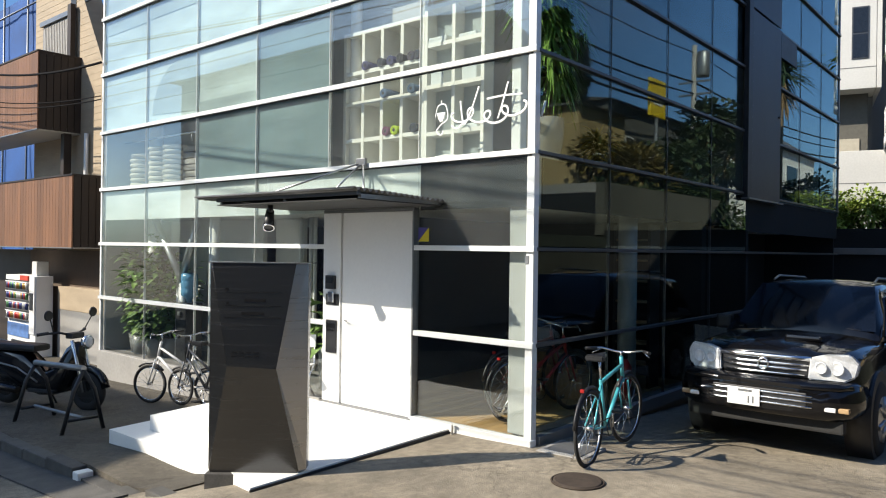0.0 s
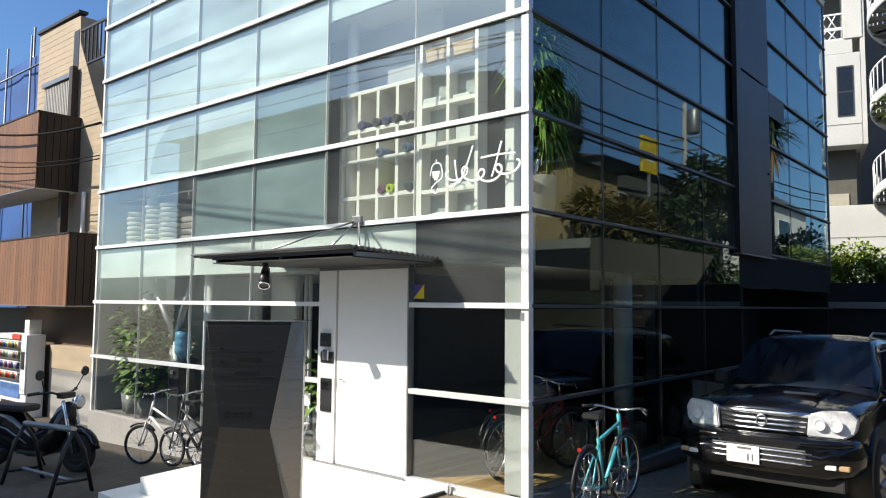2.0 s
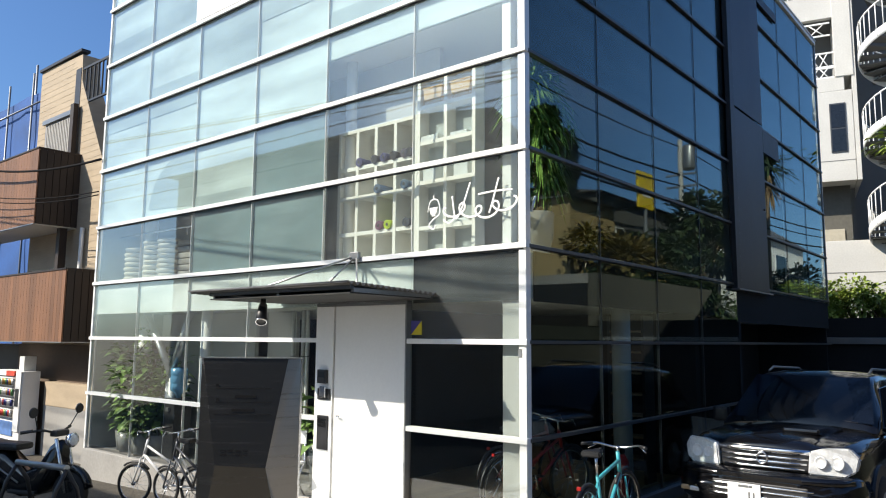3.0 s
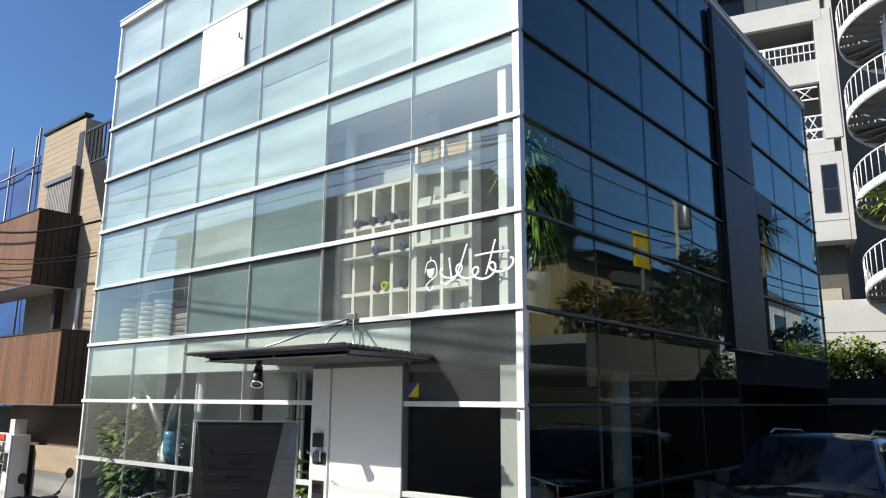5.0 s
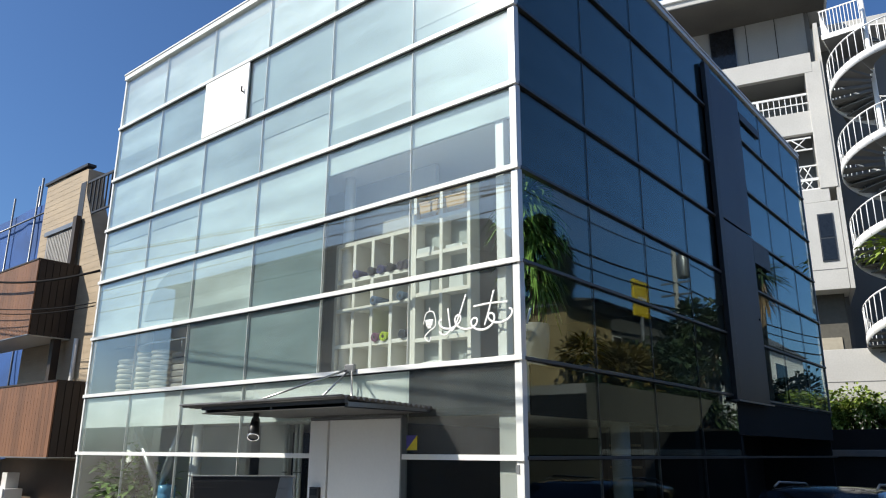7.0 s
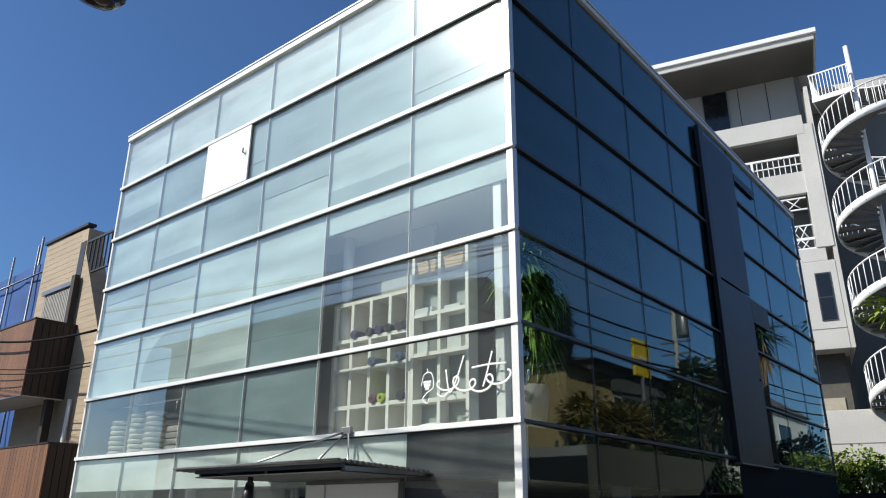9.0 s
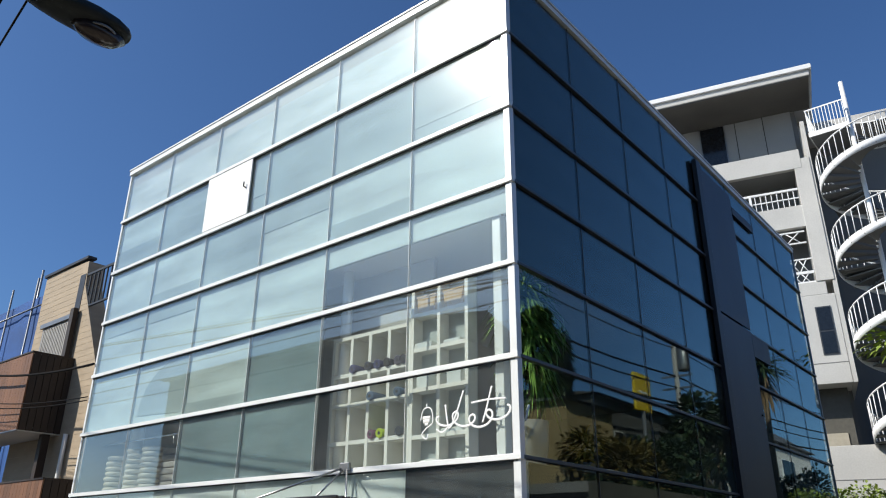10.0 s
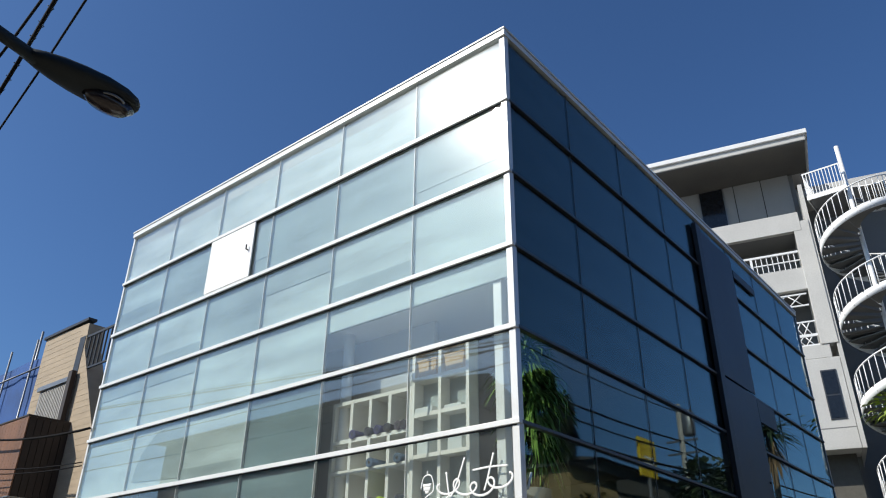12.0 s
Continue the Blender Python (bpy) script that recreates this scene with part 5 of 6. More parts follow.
part("lens", lathe(bmesh.new(), [(0.082, 0.04), (0.06, 0.058), (0.02, 0.064)], Matrix.Translation((1.38, 0, 0.93)) @ Matrix.Rotation(math.pi / 2, 4, "Y"), 20), LENS, hl)
part("front_fender", tubed([(1.42 + 0.3 * math.cos(a), 0, 0.27 + 0.3 * math.sin(a)) for a in np.linspace(0.2, 2.6, 9)], 0.055, 8), CARPAINT, moto)
part("dashboard", boxed(1.12, -0.11, 0.97, 1.24, 0.11, 1.05, bevel=0.02), BLACK, moto)
part("footboard", boxed(0.6, -0.23, 0.24, 1.05, 0.23, 0.29, bevel=0.015), BLACK, moto)
part("grab_rail", tubed([(0.0, 0.15, 0.80), (-0.3, 0.15, 0.86), (-0.42, 0.0, 0.88), (-0.3, -0.15, 0.86), (0.0, -0.15, 0.80)], 0.014), GREYALU, moto)
part("tail_light", boxed(-0.40, -0.08, 0.66, -0.33, 0.08, 0.74, bevel=0.02), material("scooter_red_lens", (0.3, 0.015, 0.012), 0.25, vary=0.1), moto)
part("side_trim", tubed([(-0.1, -0.185, 0.62), (0.4, -0.205, 0.55), (0.75, -0.205, 0.38)], 0.012), GREYALU, moto)
part("exhaust", tubed([(0.4, -0.2, 0.25), (-0.1, -0.23, 0.3), (-0.4, -0.23, 0.38)], 0.05, 12, 0.065), DARKSTEEL, moto)
part("stand", tubed([(0.6, 0.1, 0.3), (0.62, 0.25, 0.0)], 0.014), BLACK, moto)

# tubular barrier stand on the pavement
stand = thing("barrier_stand", "black tubular barrier stand with a pale top bar", "barrier")
z0 = lambda x: land(x, -2) + 0.108
A, B = (-4.85, -2.05), (-6.1, -2.1)
bar = part("top_bar", tubed([(A[0], A[1], 0.40), (B[0], B[1], 0.34)], 0.035, 12), GREYALU, stand)
for x, y in (A, B):
    h = 0.38 if x == A[0] else 0.32
    for dy in (-0.24, 0.24):
        part("leg", tubed([(x, y, h), (x + 0.02, y + dy * 0.5, h * 0.4), (x, y + dy, z0(x) - 0.01)], 0.024, 10), BLACK, stand)
    part("brace", tubed([(x, y - 0.17, z0(x) + 0.15), (x, y + 0.17, z0(x) + 0.15)], 0.018, 8), BLACK, stand)
part("low_bar", tubed([(A[0], A[1], z0(A[0]) + 0.16), (B[0], B[1], z0(B[0]) + 0.16)], 0.022, 10), GREYALU, stand)

# ---- the house next door ----
TILE = material("beige_wall_tile", (0.38, 0.30, 0.21), 0.8, vary=0.16, grain=2, fine=40, bump=0.4, stretch=(1, 1, 3))
BROWN = material("brown_louvre", (0.175, 0.08, 0.039), 0.6, vary=0.25, grain=4, fine=30, bump=0.2, stretch=(1, 1, 0.2), each=0.2)
# Darker copy of the brown, shade of the balcony sides put into it.
DARKBROWN = material("shade_dark_brown", (0.022, 0.012, 0.008), 0.6, vary=0.25, grain=3, fine=30)
house = thing("neighbour_house", "beige tiled house with brown slatted balconies and a slanted side", "house")
b = bmesh.new()
prism(b, [(-14.1, -0.9), (-9.25, -0.9), (-9.25, 3.2), (-10.75, 5.45), (-11.95, 7.4), (-12.0, 8.0), (-14.1, 8.08)], "y", 0.85, 1.24)
part("wall", b, TILE, house)
# Side wall near black: its shade is put into the colour.
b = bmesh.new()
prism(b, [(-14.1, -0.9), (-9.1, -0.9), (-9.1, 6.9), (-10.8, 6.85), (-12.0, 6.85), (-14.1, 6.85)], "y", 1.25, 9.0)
part("shaded_side", b, material("side_shade_black", (0.007, 0.007, 0.008), 0.9, vary=0.3, spec=0.1), house)
for k in range(34):
    z = 3.4 + k * 0.136
    part("tile_joint", boxed(-14.09, 0.846, z, -9.3 - max(0, z - 3.2) * 0.64, 0.8495, z + 0.008), material("grout", (0.40, 0.33, 0.235), 0.9) if k == 0 else bpy.data.materials["grout"], house)
part("coping", boxed(-14.15, 0.80, 8.06, -11.98, 1.0, 8.12), BLACK, house)
rail = part("railing", boxed(-12.0, 0.86, 6.86, -10.7, 0.90, 6.90), BLACK, house, "black roof-terrace railing")
part("top_rail", boxed(-12.0, 0.86, 7.64, -10.7, 0.90, 7.69), BLACK, rail)
part("top_rail", boxed(-10.74, 0.90, 7.64, -10.7, 3.0, 7.69), BLACK, rail)
for k in range(8):
    part("baluster", boxed(-12.0 + k * 0.183, 0.865, 6.9, -11.975 + k * 0.183, 0.895, 7.64), BLACK, rail)
part("rail_wall", boxed(-12.25, 0.84, 6.7, -12.0, 0.98, 7.7), BLACK, house)
win = part("window", boxed(-13.55, 0.80, 5.5, -12.0, 0.86, 6.75), GREYALU, house, "grey louvred window shutter")
for k in range(17):
    part("slat", boxed(-13.48 + k * 0.082, 0.785, 5.5, -13.43 + k * 0.082, 0.80, 6.62), material("grey_louvre", (0.34, 0.32, 0.29), 0.6) if k == 0 else bpy.data.materials["grey_louvre"], win)
part("shutter_frame", boxed(-12.08, 0.70, 5.3, -11.92, 0.80, 6.85), DARKBROWN, win)
part("head_rail", boxed(-13.6, 0.74, 6.66, -12.0, 0.8, 6.76), GREYALU, win)


def balcony(x0, x1, y0, y1, z0, z1):
    p = part("balcony", boxed(x0, y0 + 0.03, z0, x1 - 0.03, y1, z0 + 0.16), PLASTER, house, "box balcony clad in brown slats")
    n = int((x1 - x0) / 0.14)
    for k in range(n):
        a = x1 - (k + 1) * (x1 - x0) / n
        part("slat", boxed(a + 0.003, y0, z0 + 0.02, a + (x1 - x0) / n - 0.003, y0 + 0.025, z1), BROWN, p)
    # Side slats take the dark copy, front slats the lit brown.
    m = int((y1 - y0) / 0.14)
    for k in range(m):
        a = y0 + 0.03 + k * (y1 - y0 - 0.03) / m
        part("slat", boxed(x1 - 0.025, a + 0.006, z0 + 0.02, x1, a + (y1 - y0 - 0.03) / m - 0.006, z1), DARKBROWN, p)
    part("lining", boxed(x0, y0 + 0.026, z0 + 0.1, x1 - 0.027, y0 + 0.04, z1 - 0.02), DARKBROWN, p)
    part("lining", boxed(x1 - 0.04, y0 + 0.04, z0 + 0.1, x1 - 0.027, y1, z1 - 0.02), DARKBROWN, p)
    part("cap", boxed(x0, y0 - 0.015, z1, x1 + 0.012, y0 + 0.05, z1 + 0.03), DARKBROWN, p)
    part("cap", boxed(x1 - 0.045, y0 + 0.05, z1, x1 + 0.012, y1, z1 + 0.03), DARKBROWN, p)
    part("trim", boxed(x0, y0 - 0.01, z0, x1 + 0.005, y0 + 0.03, z0 + 0.02), GREYALU, p)


balcony(-17.5, -11.72, 0.0, 0.85, 4.12, 5.68)
balcony(-17.5, -10.08, 0.0, 0.85, 1.77, 3.12)
part("balcony_post", boxed(-11.95, 0.55, 3.1, -11.8, 0.70, 4.12), DARKBROWN, house)
part("downpipe", tubed([(-11.3, 0.78, 2.0), (-11.3, 0.78, 4.1)], 0.045, 10), PLASTER, house)
# Brown tile made darker, the balcony's shadow put into its colour.
part("shaded_base", boxed(-14.1, 0.80, -0.7, -9.3, 0.845, 1.72), material("shaded_brown_tile", (0.10, 0.07, 0.05), 0.8, vary=0.2), house)
# Solid block; the entrance recess's shade is put into its brown.
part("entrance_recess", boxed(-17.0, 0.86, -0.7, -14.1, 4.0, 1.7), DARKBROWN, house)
gw = thing("garden_wall", "low beige and grey wall in front of the neighbour house", "wall", kind="structure")
part("wall", boxed(-12.1, 0.6, -0.9, -9.2, 0.8, 0.5), CONCRETE, gw)
part("cap", boxed(-12.1, 0.59, 0.5, -9.2, 0.81, 0.97, bevel=0.01), TILE, gw)
vend = thing("vending_machine", "white drinks vending machine with rows of cans", "vending machine", at=(-12.84, 0.2, land(-12.8, 0.2) - 0.01))
part("cabinet", boxed(-0.9, 0.02, 0, 0.6, 0.36, 1.80, bevel=0.015), WHITEPAINT, vend)
part("display", boxed(-0.85, 0.0, 0.85, 0.30, 0.02, 1.70), material("display_back", (0.35, 0.33, 0.32), 0.4), vend)
part("side_trim", boxed(0.32, -0.005, 0.6, 0.58, 0.02, 1.8, bevel=0.006), WHITEPAINT, vend)
part("coin_panel", boxed(0.36, -0.015, 1.1, 0.52, -0.005, 1.45), BLACK, vend)
part("pickup_flap", boxed(-0.6, -0.012, 0.2, 0.1, 0.02, 0.42, bevel=0.01), BLACK, vend)
part("lower_panel", boxed(-0.85, 0.0, 0.5, 0.3, 0.02, 0.78), material("blue_panel", (0.10, 0.2, 0.45), 0.5, vary=0.4, grain=6), vend)
part("top_panel", boxed(-0.88, -0.03, 1.70, -0.12, 0.02, 1.80), WHITEPAINT, vend)
part("top_sign", boxed(-0.118, -0.03, 1.70, 0.3, 0.02, 1.80), material("red_panel", (0.55, 0.06, 0.03), 0.5), vend)
cans = [material("can_enamel", c, 0.35, 0.3) for c in ((0.5, 0.05, 0.04), (0.6, 0.58, 0.55), (0.05, 0.06, 0.2), (0.35, 0.2, 0.05), (0.1, 0.25, 0.1))]
rnd = random.Random(4)
for r in range(4):
    for k in range(14):
        part("can", tubed([(-0.80 + k * 0.079, -0.02, 0.885 + r * 0.21), (-0.80 + k * 0.079, -0.02, 1.015 + r * 0.21)], 0.028, 10), rnd.choice(cans), vend)
    part("rack", boxed(-0.85, -0.05, 0.868 + r * 0.21, 0.3, 0.0, 0.882 + r * 0.21), GREYALU, vend)
    part("price_strip", boxed(-0.85, -0.053, 1.02 + r * 0.21, 0.3, -0.049, 1.045 + r * 0.21), WHITEPAINT, vend)
t = thing("recycling_bin", "pale box standing on the vending machine", "box", at=(-12.5, 0.4, land(-12.8, 0.2) + 1.79))
part("carton", boxed(-0.12, -0.12, 0, 0.12, 0.12, 0.3, bevel=0.01), PLASTER, t)

# scaffolding with blue netting behind
scaf = thing("scaffolding", "scaffolded building wrapped in blue safety netting", "scaffolding")
NET = material("blue_netting", (0.010, 0.070, 0.25), 0.7, vary=0.45, grain=0.8, fine=30, bump=0.3)
b = bmesh.new()
nx, nz = 30, 16
g = [[b.verts.new((-36 + 18.5 * i / nx, 2.5 + 0.08 * noise.noise((i * 0.5, k * 0.4, 3)), -0.5 + 9.5 * k / nz)) for k in range(nz + 1)] for i in range(nx + 1)]
for i in range(nx):
    for k in range(nz):
        b.faces.new((g[i][k], g[i + 1][k], g[i + 1][k + 1], g[i][k + 1])).smooth = True
part("netting", b, NET, scaf)
part("core", boxed(-35.5, 3.4, -0.7, -17.6, 12, 8.2), GREYPLASTER, scaf)
for x in np.arange(-35, -17.4, 1.8):
    part("pole", tubed([(x, 2.4, -0.7), (x, 2.4, 9.6)], 0.03), GREYALU, scaf)
for z in (1.5, 3.3, 5.1, 6.9, 8.6):
    part("ledger", tubed([(-36, 2.36, z), (-17.5, 2.36, z)], 0.026), GREYALU, scaf)
part("lightning_rod", tubed([(-19.15, 2.6, 7), (-19.15, 2.6, 10.0)], 0.035), GREYALU, scaf)

# ---- apartment block behind ----
APT = material("white_apartment_render", (0.52, 0.51, 0.485), 0.85, vary=0.14, grain=0.6, fine=20, bump=0.15)
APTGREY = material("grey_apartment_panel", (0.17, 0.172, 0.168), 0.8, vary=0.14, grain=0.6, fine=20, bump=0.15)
DARKGLASS = material("dark_window_glass", (0.012, 0.014, 0.018), 0.08, vary=0.2, bump=0.0)
apt = thing("apartment_block", "tall white concrete apartment block with recessed balconies", "apartment building", at=(-0.85, 22.0, 0.12), turn=14)
# Core and wing stand back; their shade is put into the grey.
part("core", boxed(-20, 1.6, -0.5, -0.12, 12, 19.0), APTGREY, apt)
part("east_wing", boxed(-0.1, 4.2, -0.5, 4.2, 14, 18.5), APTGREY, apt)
part("wing_eave", boxed(-0.1, 2.8, 18.5, 4.5, 14.3, 18.95, bevel=0.02), APT, apt)
e = part("eave", boxed(-20.5, -0.9, 19.05, 0.5, 12.4, 19.32, bevel=0.03), APT, apt, "broad white projecting eave")
part("eave_lip", boxed(-20.6, -1.0, 19.3, 0.6, 12.5, 19.5, bevel=0.02), WHITEPAINT, e)
part("top_wall", boxed(-20, 1.5, 16.1, -0.3, 1.6, 19.0), material("pale_grey_panel", (0.30, 0.305, 0.30), 0.8, vary=0.12, grain=0.6, fine=20), apt)
# Sheet added under the white eave, the underside's shade in its colour.
part("soffit", boxed(-20.4, -0.85, 19.005, 0.45, 1.59, 19.045), material("soffit_shade_dark", (0.11, 0.105, 0.095), 0.8, vary=0.25, grain=0.8, fine=20), apt)
for k in range(7):
    part("panel_joint", boxed(-0.3 - 1.1 * (k + 1), 1.485, 16.3, -0.27 - 1.1 * (k + 1), 1.499, 19.0), BLACK, apt)
w = part("window", boxed(-3.95, 1.46, 16.5, -2.9, 1.499, 18.98), GREYALU, apt)
part("pane", boxed(-3.9, 1.44, 16.55, -2.95, 1.46, 18.95), DARKGLASS, w)
for z0, z1, d in ((15.6, 16.4, -0.05), (13.2, 14.08, 0.0), (10.5, 11.0, 0.0)):
    part("parapet", boxed(-20, d, z0, -0.35, d + 0.22, z1, bevel=0.015), APT, apt)
    part("balcony_floor", boxed(-20, d + 0.22, z0 + 0.02, -0.35, 1.6, z0 + 0.2), APTGREY, apt)
part("pier", boxed(-0.62, -0.04, 11.0, -0.05, 1.6, 16.0, bevel=0.02), APT, apt)
part("pier_wall", boxed(-0.12, 0.0, 7.3, 0.02, 6, 17.6), APT, apt)
rl = part("balcony_rail", boxed(-10, 0.03, 14.74, -0.65, 0.10, 14.82), WHITEPAINT, apt, "white bar railing")
for k in range(48):
    part("baluster", boxed(-10 + k * 0.195, 0.05, 14.08, -9.97 + k * 0.195, 0.08, 14.74), WHITEPAINT, rl)
part("mid_rail", boxed(-10, 0.04, 14.4, -0.65, 0.09, 14.44), WHITEPAINT, rl)
for x in (-2.4, -4.6, -6.8):
    part("post", boxed(x, 0.0, 14.0, x + 0.09, 0.12, 14.76), WHITEPAINT, rl)


def lattice(x0, x1, z0, z1, step, name):
    """A frame filled with crossing diagonal bars."""
    l = part(name, boxed(x0, 0.02, z1 - 0.05, x1, 0.08, z1), WHITEPAINT, apt, "white ornamental lattice")
    part("bottom_rail", boxed(x0, 0.02, z0, x1, 0.08, z0 + 0.05), WHITEPAINT, l)
    h = z1 - z0
    x = x0
    while x + step <= x1 + 0.01:
        for a, bq in (((x, z0), (x + step, z1)), ((x, z1), (x + step, z0))):
            part("bar", tubed([(a[0], 0.05, a[1]), ((a[0] + bq[0]) / 2, 0.05, (a[1] + bq[1]) / 2), (bq[0], 0.05, bq[1])], 0.022, 5), WHITEPAINT, l)
        x += step
    return l


lattice(-8.0, -0.7, 12.55, 13.05, 0.55, "hanging_lattice")
lattice(-8.0, -0.64, 11.4, 11.95, 0.3, "balcony_lattice")
lattice(-8.0, -0.64, 11.0, 11.4, 0.3, "balcony_lattice")
part("lower_wall", boxed(-20, 0.0, 7.3, -0.13, 1.6, 10.5, bevel=0.02), APT, apt)
part("joint", boxed(-20, -0.006, 8.0, -0.13, 0.0, 8.03), APTGREY, apt)
w = part("window", boxed(-0.86, -0.03, 8.3, -0.36, 0.02, 10.05), DARKALU, apt)
part("pane", boxed(-0.82, -0.045, 8.35, -0.40, -0.03, 9.12), DARKGLASS, w)
part("pane", boxed(-0.82, -0.045, 9.18, -0.40, -0.03, 10.0), DARKGLASS, w)
# Brown wall darkened, shade of the recess put into it.
part("recess_wall", boxed(-20, 0.9, 5.0, -0.3, 1.6, 7.3), material("recess_shade_brown", (0.10, 0.095, 0.08), 0.8, vary=0.2), apt)
part("recess_band", boxed(-20, 0.86, 5.3, -0.55, 0.9, 5.75), material("beige_band", (0.42, 0.38, 0.30), 0.8, vary=0.1), apt)
part("terrace_wall", boxed(-20, -0.2, 2.5, 3.0, 0.05, 5.2, bevel=0.02), APT, apt)
part("terrace_joint", boxed(-20, -0.206, 4.1, 3.0, -0.2, 4.13), APTGREY, apt)
part("podium", boxed(-20, 0.05, -0.5, 3.0, 3, 4.6), APTGREY, apt)
chim = part("roof_vent", boxed(-8.6, 1, 19.6, -8.2, 1.4, 20.9), APT, apt)

# spiral stair
stair = thing("spiral_stair", "white steel spiral stair outside the apartment block", "stair", at=(0.75, 21.6, 0.0))
R, PITCH = 1.38, 2.95
part("pole", tubed([(0, 0, 2.0), (0, 0, 18.6)], 0.08, 14), WHITEPAINT, stair)
zt = lambda a: 14.25 + PITCH * (a - math.pi) / (2 * math.pi)
a0, a1 = math.pi * (1 - 7.6), math.pi * (1 + 1.55)
n = int((a1 - a0) / (2 * math.pi) * 36)
ang = [a0 + (a1 - a0) * k / n for k in range(n + 1)]
b = bmesh.new()
strip = []
for a in ang:
    c, s_ = math.cos(a), math.sin(a)
    strip.append([b.verts.new((c * r, s_ * r, zt(a) + dz)) for r, dz in ((R, -0.17), (R, 0.12), (R + 0.03, 0.12), (R + 0.03, -0.17))])
for p0, p1 in zip(strip, strip[1:]):
    for k in range(4):
        b.faces.new((p0[k], p0[(k + 1) % 4], p1[(k + 1) % 4], p1[k])).smooth = True
bmesh.ops.recalc_face_normals(b, faces=b.faces[:])
part("stringer", b, WHITEPAINT, stair)
hand = part("handrail", tubed([(math.cos(a) * R, math.sin(a) * R, zt(a) + 1.0) for a in ang], 0.028, 6), WHITEPAINT, stair)
step_me, bal_me = bmesh.new(), bmesh.new()
prism(step_me, [(0.1, -0.06), (R, -0.30), (R, 0.30), (0.1, 0.06)], "z", -0.02, 0.02)
smesh = bpy.data.meshes.new("step")
step_me.to_mesh(smesh)
smesh.materials.append(APTGREY)
tube(bal_me, [(R, 0, 0), (R, 0, 1.0)], 0.016, 5)
bmesh_ = bpy.data.meshes.new("baluster")
bal_me.to_mesh(bmesh_)
bmesh_.materials.append(WHITEPAINT)
a = a0
while a < a1:
    o = new("step", smesh)
    o.parent = stair
    o.matrix_basis = pose(0, 0, zt(a), 0, 0, math.degrees(a))
    for q in (0, 1):
        o = new("baluster", bmesh_)
        o.parent = hand
        aq = a + q * math.pi / 18
        o.matrix_basis = pose(0, 0, zt(aq), 0, 0, math.degrees(aq))
    a += math.pi / 9
for j in range(5):
    z = 17.2 - j * PITCH
    if j:
        part("landing", boxed(-1.35, 0.2, z - 0.12, 0.0, 2.2, z), APTGREY, stair)
        continue
    z -= 0.55
    l = part("landing", boxed(-1.32, -0.35, z - 0.12, -0.05, 1.6, z), APTGREY, stair)
    part("landing_edge", boxed(-1.36, -0.39, z - 0.14, -0.02, -0.35, z + 0.05), WHITEPAINT, l)
    part("landing_edge", boxed(-1.36, -0.35, z - 0.14, -1.32, 1.6, z + 0.05), WHITEPAINT, l)
    part("landing_rail", boxed(-1.36, -0.39, z + 0.98, -0.02, -0.35, z + 1.03), WHITEPAINT, l)
    part("landing_rail", boxed(-1.36, -0.35, z + 0.98, -1.32, 1.6, z + 1.03), WHITEPAINT, l)
    for q in range(12):
        part("landing_bar", boxed(-1.34 + q * 0.115, -0.385, z + 0.05, -1.315 + q * 0.115, -0.355, z + 0.98), WHITEPAINT, l)
    for q in range(12):
        part("landing_bar", boxed(-1.355, -0.2 + q * 0.15, z + 0.05, -1.325, -0.17 + q * 0.15, z + 0.98), WHITEPAINT, l)


def shrub(name, label, category, at, size, n, mat, seed, leaf=0.12, trunk=0.0, group=""):
    """Leaf clumps on short branches inside an uneven outline."""
    rnd = random.Random(seed)
    t = thing(name, label, category, at=at, group=group)
    b = bmesh.new()
    lobes = [(Vector((rnd.uniform(-1, 1) * size[0], rnd.uniform(-1, 1) * size[1], trunk + size[2] * rnd.uniform(0.5, 1.6))), rnd.uniform(0.35, 0.7)) for _ in range(14)]
    for c, _ in lobes:
        part("branch", tubed([(c.x * 0.05, c.y * 0.05, 0), (c.x * 0.4, c.y * 0.4, trunk * 0.7 + c.z * 0.25), c], 0.02 + 0.02 * trunk, 5, 0.01), BARK, t)
    m = min(size)
    for _ in range(n):
        c, r = rnd.choice(lobes)
        d = Vector((rnd.gauss(0, 1), rnd.gauss(0, 1), rnd.gauss(0, 1))).normalized()
        broad_leaf(b, c + d * r * m * rnd.uniform(0.5, 1.25), (d + Vector((0, 0, 0.2))).normalized(), leaf * rnd.uniform(0.6, 1.3), leaf * 0.33, rnd)
    part("crown", b, mat, t)
    return t


FRESH = material("fresh_green_leaf", (0.20, 0.27, 0.04), 0.6, vary=0.5, grain=4, fine=30, bump=0.1)
OLIVE = material("olive_leaf", (0.12, 0.11, 0.035), 0.6, vary=0.5, grain=4, fine=30, bump=0.1)
for k, (x, y, m) in enumerate(((-1.25, 18.5, FRESH), (-0.6, 18.7, FRESH), (0.15, 18.4, FRESH), (1.1, 18.6, OLIVE), (2.0, 18.6, FRESH), (-2.0, 19.0, LEAF))):
    shrub("bush", "dense sunlit bush growing on top of the rear wall", "bush", (x, y, 2.45), (0.6, 0.5, 0.66), 1500, m, 30 + k, 0.13, 0.0, "bushes on the rear wall")
rear = thing("rear_wall", "dark retaining wall at the end of the parking yard", "wall", kind="structure")
# Near black for the shade that lies over the yard's end.
part("wall", boxed(-3.0, 14.6, -0.6, 7.0, 19.6, 2.5), DARKWALL, rear)
part("guard_rail", boxed(-3.0, 14.5, 1.86, 7.0, 14.58, 2.02, bevel=0.01), GREYALU, rear)
